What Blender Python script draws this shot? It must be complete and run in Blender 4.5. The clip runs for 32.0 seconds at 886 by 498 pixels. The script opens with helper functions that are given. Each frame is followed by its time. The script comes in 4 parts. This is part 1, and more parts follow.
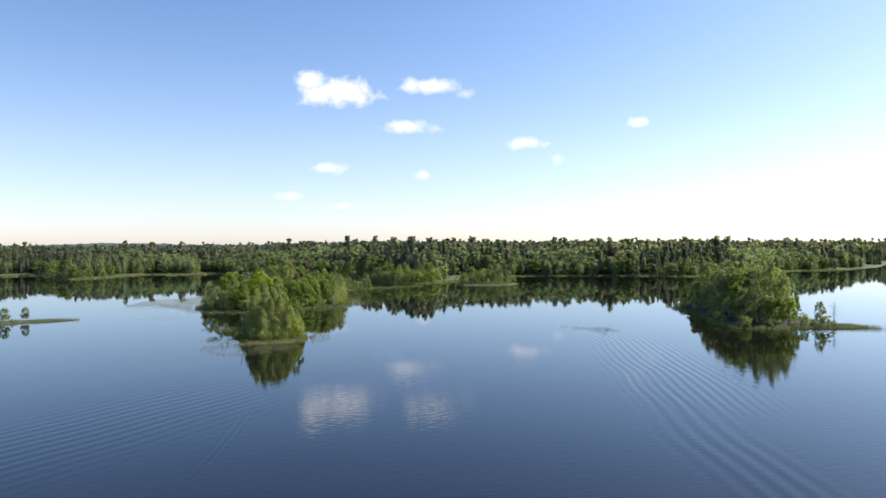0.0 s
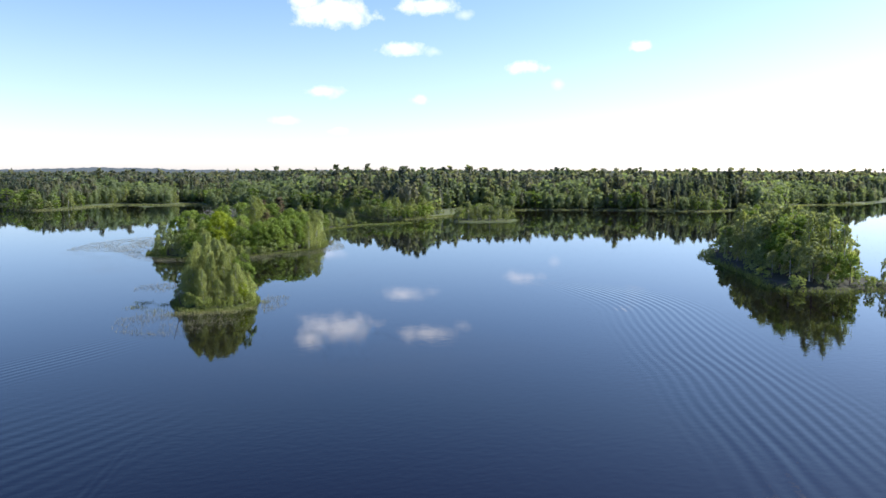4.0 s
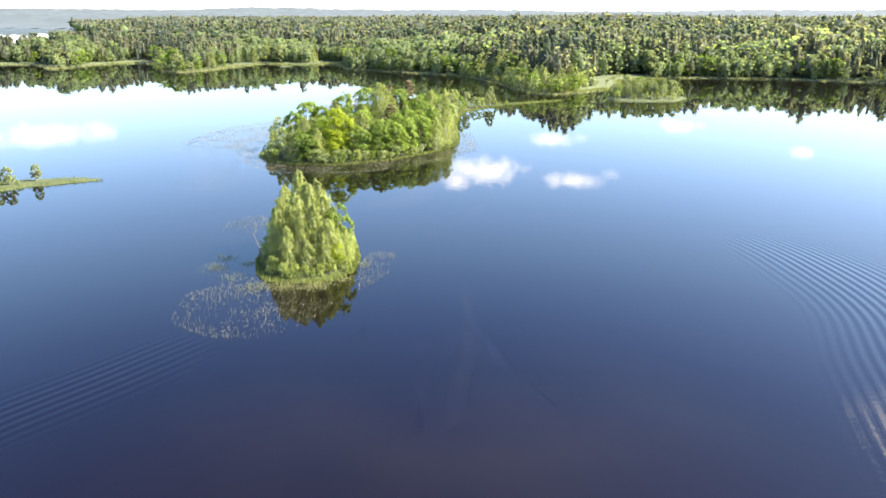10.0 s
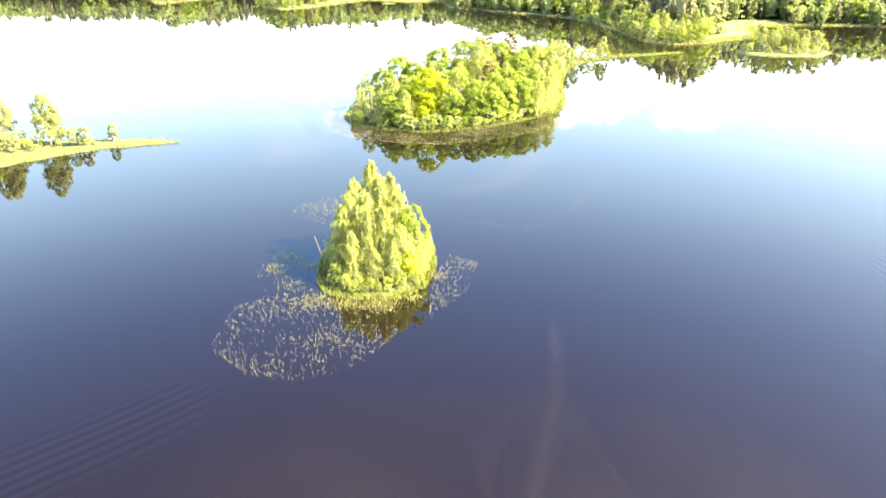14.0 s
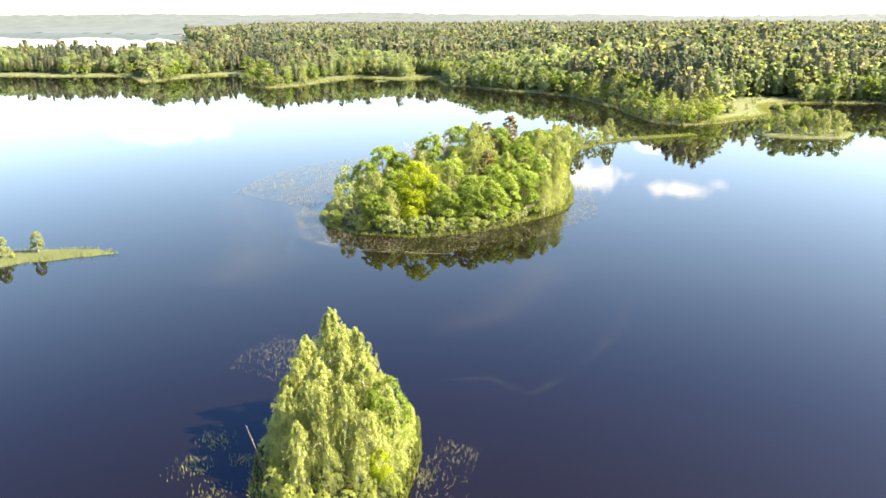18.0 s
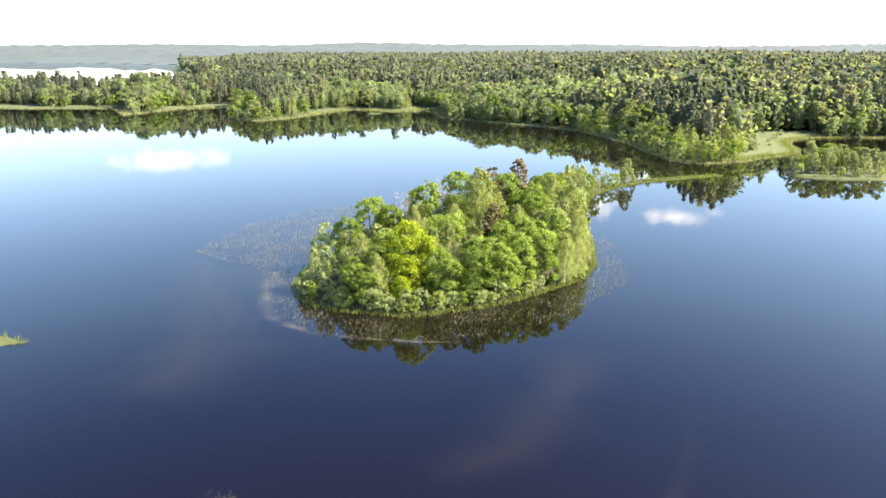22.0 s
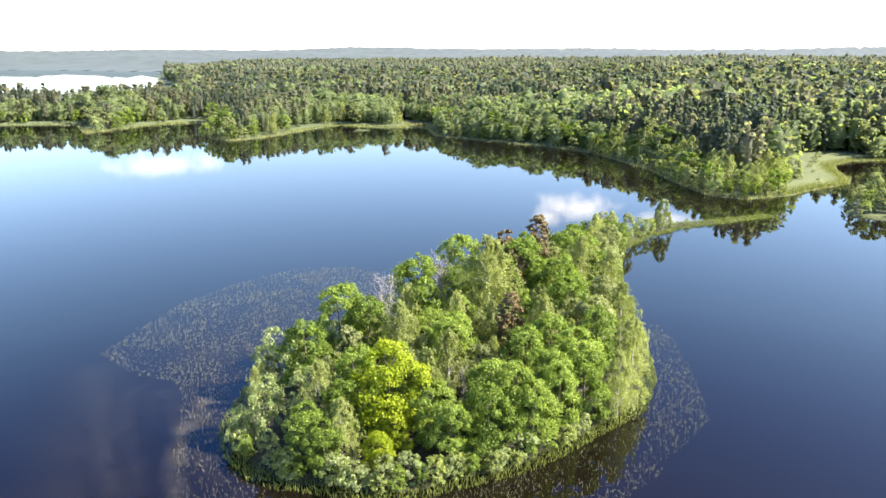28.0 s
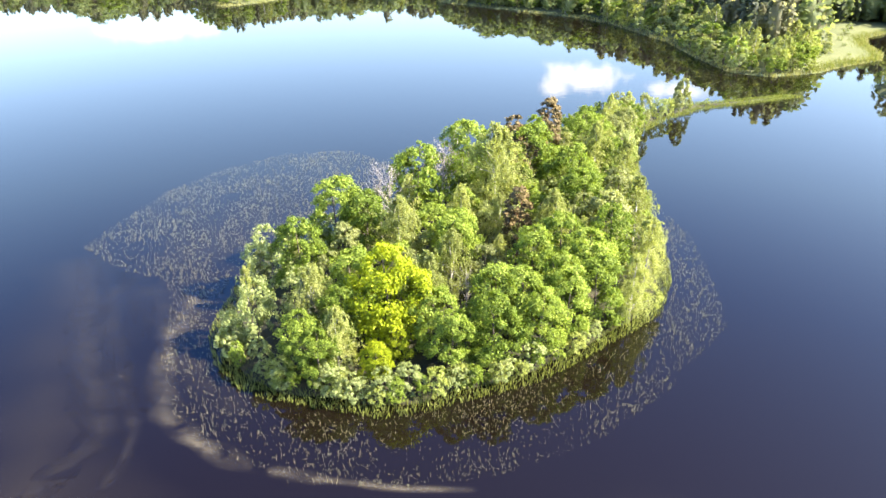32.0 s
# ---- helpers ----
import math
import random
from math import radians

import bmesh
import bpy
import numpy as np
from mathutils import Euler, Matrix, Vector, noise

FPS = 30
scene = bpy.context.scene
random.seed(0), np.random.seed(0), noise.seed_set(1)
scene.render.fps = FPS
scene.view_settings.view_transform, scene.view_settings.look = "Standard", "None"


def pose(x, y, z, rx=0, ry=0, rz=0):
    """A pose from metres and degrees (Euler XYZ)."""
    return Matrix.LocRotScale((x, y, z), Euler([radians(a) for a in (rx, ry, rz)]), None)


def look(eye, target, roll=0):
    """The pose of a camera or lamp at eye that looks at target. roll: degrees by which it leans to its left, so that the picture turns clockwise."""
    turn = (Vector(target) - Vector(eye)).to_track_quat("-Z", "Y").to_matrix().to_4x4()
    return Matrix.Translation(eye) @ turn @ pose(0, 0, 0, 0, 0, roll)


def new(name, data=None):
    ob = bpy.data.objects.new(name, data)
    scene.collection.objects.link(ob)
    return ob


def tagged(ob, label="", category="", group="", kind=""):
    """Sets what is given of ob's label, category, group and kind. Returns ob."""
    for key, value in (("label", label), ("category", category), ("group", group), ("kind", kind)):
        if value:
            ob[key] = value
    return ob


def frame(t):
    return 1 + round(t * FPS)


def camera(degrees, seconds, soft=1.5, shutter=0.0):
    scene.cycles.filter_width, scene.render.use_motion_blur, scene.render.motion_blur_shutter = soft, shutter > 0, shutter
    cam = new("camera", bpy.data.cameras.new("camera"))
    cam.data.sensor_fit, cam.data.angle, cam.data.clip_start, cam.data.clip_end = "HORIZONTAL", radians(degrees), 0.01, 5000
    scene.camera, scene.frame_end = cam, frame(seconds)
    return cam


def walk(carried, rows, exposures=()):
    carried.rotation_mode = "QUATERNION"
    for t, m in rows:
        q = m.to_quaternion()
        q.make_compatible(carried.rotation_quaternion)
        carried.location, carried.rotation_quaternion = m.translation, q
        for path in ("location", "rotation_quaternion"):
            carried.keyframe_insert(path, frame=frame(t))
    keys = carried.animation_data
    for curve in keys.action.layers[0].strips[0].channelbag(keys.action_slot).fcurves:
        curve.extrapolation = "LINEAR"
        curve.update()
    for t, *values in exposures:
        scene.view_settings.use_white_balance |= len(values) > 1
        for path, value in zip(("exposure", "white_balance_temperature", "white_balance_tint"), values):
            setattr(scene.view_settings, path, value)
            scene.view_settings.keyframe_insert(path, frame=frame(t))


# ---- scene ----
cam = camera(63.5, 32.0, soft=1.5)
PATH = [
    (0, (-13.845, -147.627, 18.889), (-13.199, -145.734, 18.885), -0.2),
    (0.5, (-12.121, -143.687, 18.91), (-11.479, -141.793, 18.905), -0.2),
    (1, (-10.335, -139.833, 19.155), (-9.693, -137.939, 19.149), -0.2),
    (1.5, (-8.947, -136.075, 19.51), (-8.303, -134.182, 19.504), -0.1),
    (2, (-7.493, -132.192, 19.889), (-6.846, -130.3, 19.881), 0.0),
    (2.5, (-5.929, -128.579, 20.224), (-5.28, -126.688, 20.156), 0.1),
    (3, (-4.74, -125.175, 20.696), (-4.091, -123.29, 20.537), 0.1),
    (3.5, (-3.325, -121.918, 21.069), (-2.676, -120.037, 20.865), 0.2),
    (5.5, (1.37, -109.716, 25.018), (2.023, -107.838, 24.805), 0.1),
    (6, (2.361, -107.329, 25.829), (3.014, -105.45, 25.616), 0.2),
    (6.5, (3.32, -104.986, 26.961), (3.973, -103.108, 26.747), 0.2),
    (7, (4.008, -102.948, 28.018), (4.662, -101.07, 27.805), 0.2),
    (7.5, (4.555, -101.05, 29.119), (5.21, -99.174, 28.897), 0.2),
    (8, (5.152, -99.27, 30.159), (5.807, -97.4, 29.888), 0.2),
    (8.5, (5.894, -97.212, 31.179), (6.537, -95.353, 30.818), 0.1),
    (9, (6.325, -94.664, 31.742), (6.925, -92.81, 31.291), 0.1),
    (9.5, (6.772, -91.608, 32.528), (7.169, -89.724, 31.985), 0.1),
    (10, (7.59, -89.158, 33.398), (7.831, -87.276, 32.767), 0.1),
    (10.5, (8.116, -87.205, 34.204), (8.335, -85.349, 33.493), 0.1),
    (11, (8.47, -85.187, 35.052), (8.644, -83.354, 34.27), 0.1),
    (11.5, (8.913, -83.041, 35.922), (8.927, -81.205, 35.129), 0.2),
    (12, (9.509, -81.082, 36.601), (9.472, -79.247, 35.807), 0.2),
    (12.5, (9.878, -79.189, 36.966), (9.841, -77.355, 36.169), 0.2),
    (13, (10.159, -76.998, 37.062), (10.123, -75.164, 36.263), 0.2),
    (13.5, (10.358, -74.646, 37.118), (10.324, -72.814, 36.317), 0.2),
    (14, (10.504, -72.103, 37.208), (10.469, -70.27, 36.408), 0.2),
    (14.5, (10.608, -69.081, 37.163), (10.574, -67.247, 36.364), 0.2),
    (15, (10.586, -65.656, 37.144), (10.554, -63.791, 36.422), 0.2),
    (15.5, (10.433, -62.506, 37.096), (10.404, -60.618, 36.439), 0.2),
    (17.5, (10.973, -49.797, 37.35), (10.944, -47.901, 36.715), 0.0),
    (18, (10.848, -46.317, 37.064), (10.822, -44.416, 36.442), 0.0),
    (18.5, (10.709, -42.747, 36.901), (10.684, -40.843, 36.289), 0.0),
    (19, (10.555, -39.463, 36.683), (10.532, -37.555, 36.084), -0.0),
    (19.5, (10.465, -36.584, 36.657), (10.444, -34.673, 36.067), 0.1),
    (20, (10.38, -33.628, 36.483), (10.36, -31.714, 35.904), 0.0),
    (20.5, (10.289, -30.729, 36.425), (10.27, -28.812, 35.857), 0.1),
    (21, (10.275, -27.881, 36.503), (10.256, -25.96, 35.946), 0.1),
    (21.5, (10.285, -24.046, 36.673), (10.267, -22.122, 36.125), -0.1),
    (22, (10.245, -20.79, 36.764), (10.227, -18.866, 36.216), -0.0),
    (22.5, (10.139, -17.699, 36.887), (10.122, -15.775, 36.341), -0.1),
    (23, (9.965, -14.493, 37.101), (9.95, -12.569, 36.554), -0.1),
    (23.5, (9.819, -11.233, 37.278), (9.805, -9.309, 36.732), -0.0),
    (24, (9.739, -7.875, 37.595), (9.727, -5.951, 37.049), -0.0),
    (24.5, (9.736, -4.741, 37.924), (9.725, -2.817, 37.379), -0.1),
    (25, (9.782, -1.709, 38.265), (9.771, 0.215, 37.722), -0.1),
    (25.5, (9.79, 1.272, 38.497), (9.781, 3.197, 37.955), -0.1),
    (27.5, (9.597, 13.625, 39.435), (9.594, 15.551, 38.896), -0.2),
    (28, (9.568, 16.785, 39.611), (9.565, 18.712, 39.073), -0.2),
    (28.5, (9.495, 19.771, 39.879), (9.493, 21.698, 39.342), -0.1),
    (29, (9.446, 22.088, 39.974), (9.446, 24.015, 39.437), -0.1),
    (29.5, (9.446, 23.427, 39.985), (9.447, 25.354, 39.448), 0.0),
    (30, (9.553, 23.853, 39.948), (9.554, 25.774, 39.391), 0.0),
    (30.5, (9.573, 23.83, 39.933), (9.569, 25.728, 39.304), 0.1),
    (31, (9.558, 23.78, 39.939), (9.55, 25.646, 39.218), 0.1),
    (31.5, (9.563, 23.814, 39.927), (9.552, 25.642, 39.116), 0.2),
    (32, (9.667, 23.797, 39.934), (9.653, 25.597, 39.062), 0.1),
]
EXPOSURES = [(0, 0.75, 6500, 12), (2.2, 0.73, 6400, 12), (3.5, 0.9, 6150, 14), (7.5, 1.08, 6000, 14), (9.0, 1.5, 6200, 13), (10.0, 2.4, 7000, 11), (11.0, 3.15, 8600, 10), (11.5, 3.55, 9400, 9),
             (14.5, 3.58, 9800, 8), (15.5, 3.3, 9500, 8), (17.5, 2.72, 8900, 9), (20, 2.4, 7900, 10), (23, 2.25, 7400, 10), (30, 2.2, 7000, 10), (32, 2.7, 7700, 10)]
walk(cam, [(t, look(e, g, r)) for t, e, g, r in PATH], EXPOSURES)

# ---- sky, clouds and sun ----
SUN_AZ, SUN_EL = radians(95), radians(40)   # clockwise from +y
world = bpy.data.worlds.new("sky")
scene.world = world
world.use_nodes = True
wt = world.node_tree
wt.nodes.clear()


def node(tree, kind, **sets):
    n = tree.nodes.new(kind)
    for key, val in sets.items():
        if key in n.bl_rna.properties:
            setattr(n, key, val)
        else:
            n.inputs[key].default_value = val
    return n


def math_node(tree, op, a, b=None, c=None, clamp=False):
    n = tree.nodes.new("ShaderNodeMath")
    n.operation, n.use_clamp = op, clamp
    for i, v in enumerate((a, b, c)):
        if v is None:
            continue
        if isinstance(v, (int, float)):
            n.inputs[i].default_value = v
        else:
            tree.links.new(v, n.inputs[i])
    return n.outputs[0]


sky = node(wt, "ShaderNodeTexSky", sky_type="NISHITA", sun_disc=False, sun_elevation=SUN_EL,
           sun_rotation=SUN_AZ, altitude=50.0, air_density=1.0, dust_density=0.5, ozone_density=2.0)
wco = wt.nodes.new("ShaderNodeTexCoord")
wn = node(wt, "ShaderNodeTexNoise", Scale=26.0, Detail=6.0, Roughness=0.6)
wt.links.new(wco.outputs["Generated"], wn.inputs["Vector"])
wn2 = node(wt, "ShaderNodeTexNoise", Scale=75.0, Detail=4.0, Roughness=0.6)
wt.links.new(wco.outputs["Generated"], wn2.inputs["Vector"])
wobble = math_node(wt, "ADD", math_node(wt, "MULTIPLY_ADD", wn.outputs[0], 3.0, -1.5),
                   math_node(wt, "MULTIPLY_ADD", wn2.outputs[0], 1.2, -0.6))
# azimuth (clockwise from +y), elevation, half width, half height in degrees, density
CLOUDS = [
    (10.4, 12.1, 3.4, 1.25, 1.0), (8.6, 12.9, 1.6, 0.8, 1.0), (17.6, 12.7, 2.6, 0.75, 0.95), (15.6, 9.6, 1.9, 0.55, 0.85),
    (25.6, 8.2, 1.9, 0.6, 0.85), (34.1, 9.5, 0.95, 0.5, 0.8), (9.7, 6.3, 1.6, 0.5, 0.6), (17.1, 5.8, 0.9, 0.5, 0.7),
    (6.8, 4.0, 1.6, 0.4, 0.4), (10.8, 3.3, 0.8, 0.35, 0.5), (20.7, 12.1, 0.8, 0.4, 0.3), (-21.5, 8.3, 4.2, 0.85, 0.7),
    (45.7, 26.7, 4.5, 3.0, 1.0), (28, 6.9, 0.6, 0.5, 0.3), (18.3, 9.4, 0.7, 0.35, 0.3),
]
cover = None
for az, el, hw, hh, dens in CLOUDS:
    a, e = radians(az), radians(el)
    c = Vector((math.sin(a) * math.cos(e), math.cos(a) * math.cos(e), math.sin(e)))
    r = Vector((math.cos(a), -math.sin(a), 0))
    u = r.cross(c)
    terms = []
    for axis, half in ((r, hw), (u, hh)):
        dot = node(wt, "ShaderNodeVectorMath", operation="DOT_PRODUCT")
        wt.links.new(wco.outputs["Generated"], dot.inputs[0])
        dot.inputs[1].default_value = axis / math.sin(radians(half))
        terms.append(dot.outputs["Value"])
    d2 = math_node(wt, "ADD", math_node(wt, "MULTIPLY", terms[0], terms[0]), math_node(wt, "MULTIPLY", terms[1], terms[1]))
    dot = node(wt, "ShaderNodeVectorMath", operation="DOT_PRODUCT")
    wt.links.new(wco.outputs["Generated"], dot.inputs[0])
    dot.inputs[1].default_value = c
    front = math_node(wt, "GREATER_THAN", dot.outputs["Value"], 0.5)
    m = math_node(wt, "SUBTRACT", 1.0, math_node(wt, "SQRT", d2))
    m = math_node(wt, "ADD", m, math_node(wt, "MULTIPLY", wobble, 0.75))
    m = math_node(wt, "MULTIPLY", m, 0.95, clamp=True)
    m = math_node(wt, "MULTIPLY", m, math_node(wt, "MULTIPLY", front, dens))
    cover = m if cover is None else math_node(wt, "MAXIMUM", cover, m)
mix = node(wt, "ShaderNodeMix", data_type="RGBA")
wt.links.new(cover, mix.inputs["Factor"])
deep = node(wt, "ShaderNodeMix", data_type="RGBA", blend_type="MULTIPLY", Factor=1.0)
wt.links.new(sky.outputs[0], deep.inputs["A"])
sep = wt.nodes.new("ShaderNodeSeparateXYZ")
wt.links.new(wco.outputs["Generated"], sep.inputs[0])
tint = wt.nodes.new("ShaderNodeValToRGB")
for q in range(3):
    tint.color_ramp.elements.new(0.5)
for el, (at, c) in zip(tint.color_ramp.elements, ((0.0, (0.95, 0.94, 1.14)), (0.14, (0.93, 0.91, 1.0)), (0.32, (0.70, 0.81, 0.94)), (0.46, (0.28, 0.52, 0.88)), (0.65, (0.13, 0.35, 0.82)))):
    el.position, el.color = at, (*c, 1)
wt.links.new(sep.outputs["Z"], tint.inputs[0])
wt.links.new(tint.outputs[0], deep.inputs["B"])
# thin haze brightens the sky round the sun
glow_dot = node(wt, "ShaderNodeVectorMath", operation="DOT_PRODUCT")
wt.links.new(wco.outputs["Generated"], glow_dot.inputs[0])
glow_dot.inputs[1].default_value = (math.sin(SUN_AZ) * math.cos(SUN_EL), math.cos(SUN_AZ) * math.cos(SUN_EL), math.sin(SUN_EL))
glow = math_node(wt, "POWER", math_node(wt, "MAXIMUM", glow_dot.outputs["Value"], 0.0), 3.0)
haze = node(wt, "ShaderNodeMix", data_type="RGBA", blend_type="ADD")
wt.links.new(glow, haze.inputs["Factor"])
wt.links.new(deep.outputs["Result"], haze.inputs["A"])
haze.inputs["B"].default_value = (1.9, 1.7, 1.2, 1)
wt.links.new(haze.outputs["Result"], mix.inputs["A"])
mix.inputs["B"].default_value = (7.6, 7.3, 7.7, 1)
bg = node(wt, "ShaderNodeBackground", Strength=0.115)
wt.links.new(mix.outputs["Result"], bg.inputs[0])
wout = wt.nodes.new("ShaderNodeOutputWorld")
wt.links.new(bg.outputs[0], wout.inputs[0])

sun = new("sun", bpy.data.lights.new("sun", "SUN"))
sun.data.energy, sun.data.angle, sun.data.color = 4.5, radians(0.53), (1.0, 0.95, 0.86)
sun_dir = Vector((math.sin(SUN_AZ) * math.cos(SUN_EL), math.cos(SUN_AZ) * math.cos(SUN_EL), math.sin(SUN_EL)))
sun.matrix_world = look(sun_dir * 500, (0, 0, 0))

# ---- materials ----


def material(name):
    m = bpy.data.materials.new(name)
    m.use_nodes = True
    t = m.node_tree
    t.nodes.clear()
    out = t.nodes.new("ShaderNodeOutputMaterial")
    return m, t, out


def ramp(tree, fac, stops):
    n = tree.nodes.new("ShaderNodeValToRGB")
    while len(n.color_ramp.elements) < len(stops):
        n.color_ramp.elements.new(0.5)
    for el, (p, c) in zip(n.color_ramp.elements, stops):
        el.position, el.color = p, (*c, 1)
    tree.links.new(fac, n.inputs[0])
    return n.outputs[0]


def noise_node(tree, scale, detail=4.0, rough=0.55, coords="Object", stretch=None):
    co = tree.nodes.new("ShaderNodeTexCoord")
    src = co.outputs[coords]
    if stretch:
        mp = tree.nodes.new("ShaderNodeMapping")
        mp.inputs["Scale"].default_value = stretch
        tree.links.new(src, mp.inputs[0])
        src = mp.outputs[0]
    n = node(tree, "ShaderNodeTexNoise", Scale=scale, Detail=detail, Roughness=rough)
    tree.links.new(src, n.inputs["Vector"])
    return n.outputs[0]


def foliage(name, dark, mid, light, through_light=0.35, rough=0.6, leaf=0.34, tree=0.45):
    """Leaves: tone by tree, by leaf and by a slow drift through the crown; light passes through."""
    m, t, out = material(name)
    geo = t.nodes.new("ShaderNodeNewGeometry")
    info = t.nodes.new("ShaderNodeObjectInfo")
    at = node(t, "ShaderNodeAttribute", attribute_name="tone")
    drift = noise_node(t, 0.6, 3.0)
    f = math_node(t, "MULTIPLY", geo.outputs["Random Per Island"], leaf)
    f = math_node(t, "MULTIPLY_ADD", info.outputs["Random"], 0.30, f)
    f = math_node(t, "MULTIPLY_ADD", at.outputs["Fac"], tree, f)
    f = math_node(t, "MULTIPLY_ADD", drift, 0.5, f)
    f = math_node(t, "SUBTRACT", f, 0.3, clamp=True)
    col = ramp(t, f, [(0.0, dark), (0.45, mid), (1.0, light)])
    p = node(t, "ShaderNodeBsdfPrincipled", Roughness=rough)
    p.inputs["Specular IOR Level"].default_value = 0.22
    t.links.new(col, p.inputs["Base Color"])
    tr = t.nodes.new("ShaderNodeBsdfTranslucent")
    br = node(t, "ShaderNodeMix", data_type="RGBA", blend_type="MULTIPLY", Factor=1.0)
    t.links.new(col, br.inputs["A"])
    br.inputs["B"].default_value = (1.33, 1.35, 0.68, 1)
    t.links.new(br.outputs["Result"], tr.inputs[0])
    mx = node(t, "ShaderNodeMixShader", Fac=through_light)
    t.links.new(p.outputs[0], mx.inputs[1])
    t.links.new(tr.outputs[0], mx.inputs[2])
    t.links.new(mx.outputs[0], out.inputs[0])
    return m


def plain(name, c1, c2, scale=3.0, rough=0.85, bump=0.4, stretch=None, detail=6.0, bump_dist=0.05):
    m, t, out = material(name)
    n1 = noise_node(t, scale, detail, 0.62, stretch=stretch)
    n2 = noise_node(t, scale * 0.13, 3.0)
    f = math_node(t, "MULTIPLY_ADD", n1, 1.1, math_node(t, "MULTIPLY_ADD", n2, 0.9, -0.5), clamp=True)
    col = ramp(t, f, [(0.15, c1), (0.85, c2)])
    p = node(t, "ShaderNodeBsdfPrincipled", Roughness=rough)
    t.links.new(col, p.inputs["Base Color"])
    b = node(t, "ShaderNodeBump", Strength=bump, Distance=bump_dist)
    t.links.new(n1, b.inputs["Height"])
    t.links.new(b.outputs[0], p.inputs["Normal"])
    t.links.new(p.outputs[0], out.inputs[0])
    return m


M_ALDER = foliage("alder_leaves", (0.055, 0.095, 0.010), (0.20, 0.275, 0.045), (0.40, 0.46, 0.115), 0.42, leaf=0.46)
M_MAPLE = foliage("maple_leaves", (0.15, 0.20, 0.012), (0.31, 0.365, 0.02), (0.46, 0.49, 0.05), 0.42, leaf=0.5)
M_BIRCH = foliage("birch_leaves", (0.17, 0.20, 0.065), (0.355, 0.385, 0.15), (0.55, 0.57, 0.27), 0.5, leaf=0.4)
M_SALLOW = foliage("sallow_leaves", (0.16, 0.19, 0.035), (0.31, 0.355, 0.105), (0.47, 0.50, 0.20), 0.42, leaf=0.42)
M_WILLOW = foliage("willow_leaves", (0.14, 0.175, 0.065), (0.29, 0.34, 0.14), (0.47, 0.50, 0.25), 0.4, leaf=0.42)
M_GREY = foliage("grey_alder_leaves", (0.125, 0.145, 0.06), (0.265, 0.295, 0.12), (0.43, 0.45, 0.21), 0.44, leaf=0.42)
M_PINE = foliage("pine_needles", (0.065, 0.055, 0.022), (0.14, 0.105, 0.045), (0.24, 0.16, 0.07), 0.1)
# these two woodland greens are paled and greyed to stand in for distance haze
M_SPRUCE = foliage("hazed_spruce_needles", (0.08, 0.10, 0.08), (0.125, 0.15, 0.11), (0.165, 0.19, 0.13), 0.62, leaf=0.12, tree=0.5)
M_MIXED = foliage("hazed_woodland_leaves", (0.14, 0.175, 0.09), (0.20, 0.245, 0.12), (0.265, 0.31, 0.15), 0.62, leaf=0.12, tree=0.55)
M_REED = foliage("reed_blades", (0.12, 0.11, 0.065), (0.22, 0.20, 0.13), (0.36, 0.33, 0.24), 0.3)
M_SEDGE = foliage("sedge_blades", (0.07, 0.10, 0.015), (0.145, 0.175, 0.045), (0.25, 0.265, 0.085), 0.35)
M_DRYSEDGE = foliage("dry_sedge_blades", (0.11, 0.12, 0.04), (0.20, 0.205, 0.08), (0.32, 0.31, 0.15), 0.35)
M_BARK = plain("grey_brown_bark", (0.05, 0.04, 0.03), (0.16, 0.13, 0.10), 9.0, 0.9, 0.8, (1, 1, 0.25))
M_BIRCHBARK = plain("white_birch_bark", (0.16, 0.15, 0.13), (0.62, 0.60, 0.55), 5.0, 0.8, 0.3, (0.4, 0.4, 1.6))
M_PINEBARK = plain("orange_pine_bark", (0.10, 0.05, 0.025), (0.28, 0.15, 0.08), 8.0, 0.9, 0.7, (1, 1, 0.3))
M_DEADWOOD = plain("weathered_dead_wood", (0.16, 0.14, 0.13), (0.36, 0.33, 0.31), 7.0, 0.9, 0.5, (1, 1, 0.3))
M_GROUND = plain("forest_floor", (0.012, 0.012, 0.006), (0.045, 0.045, 0.018), 0.7, 0.95, 0.8, bump_dist=0.2)
def ground_cover():
    """Forest floor, with meadow grass where the cover map says so."""
    m, t, out = material("shore_ground")
    n1, n2 = noise_node(t, 0.5, 6.0, 0.65), noise_node(t, 0.06, 3.0)
    f = math_node(t, "MULTIPLY_ADD", n1, 0.9, math_node(t, "MULTIPLY_ADD", n2, 0.8, -0.35), clamp=True)
    wood_floor = ramp(t, f, [(0.1, (0.04, 0.055, 0.022)), (0.9, (0.10, 0.125, 0.05))])
    grass = ramp(t, f, [(0.1, (0.055, 0.075, 0.02)), (0.6, (0.10, 0.115, 0.04)), (0.95, (0.145, 0.14, 0.06))])
    at = node(t, "ShaderNodeAttribute", attribute_name="tone")
    mx = node(t, "ShaderNodeMix", data_type="RGBA")
    k = math_node(t, "MULTIPLY_ADD", n1, 0.5, math_node(t, "SUBTRACT", at.outputs["Fac"], 0.25))
    t.links.new(math_node(t, "MULTIPLY_ADD", k, 3.0, -1.0, clamp=True), mx.inputs["Factor"])
    t.links.new(wood_floor, mx.inputs["A"])
    t.links.new(grass, mx.inputs["B"])
    p = node(t, "ShaderNodeBsdfPrincipled", Roughness=0.95)
    t.links.new(mx.outputs["Result"], p.inputs["Base Color"])
    b = node(t, "ShaderNodeBump", Strength=0.8, Distance=0.25)
    t.links.new(n1, b.inputs["Height"])
    t.links.new(b.outputs[0], p.inputs["Normal"])
    t.links.new(p.outputs[0], out.inputs[0])
    return m


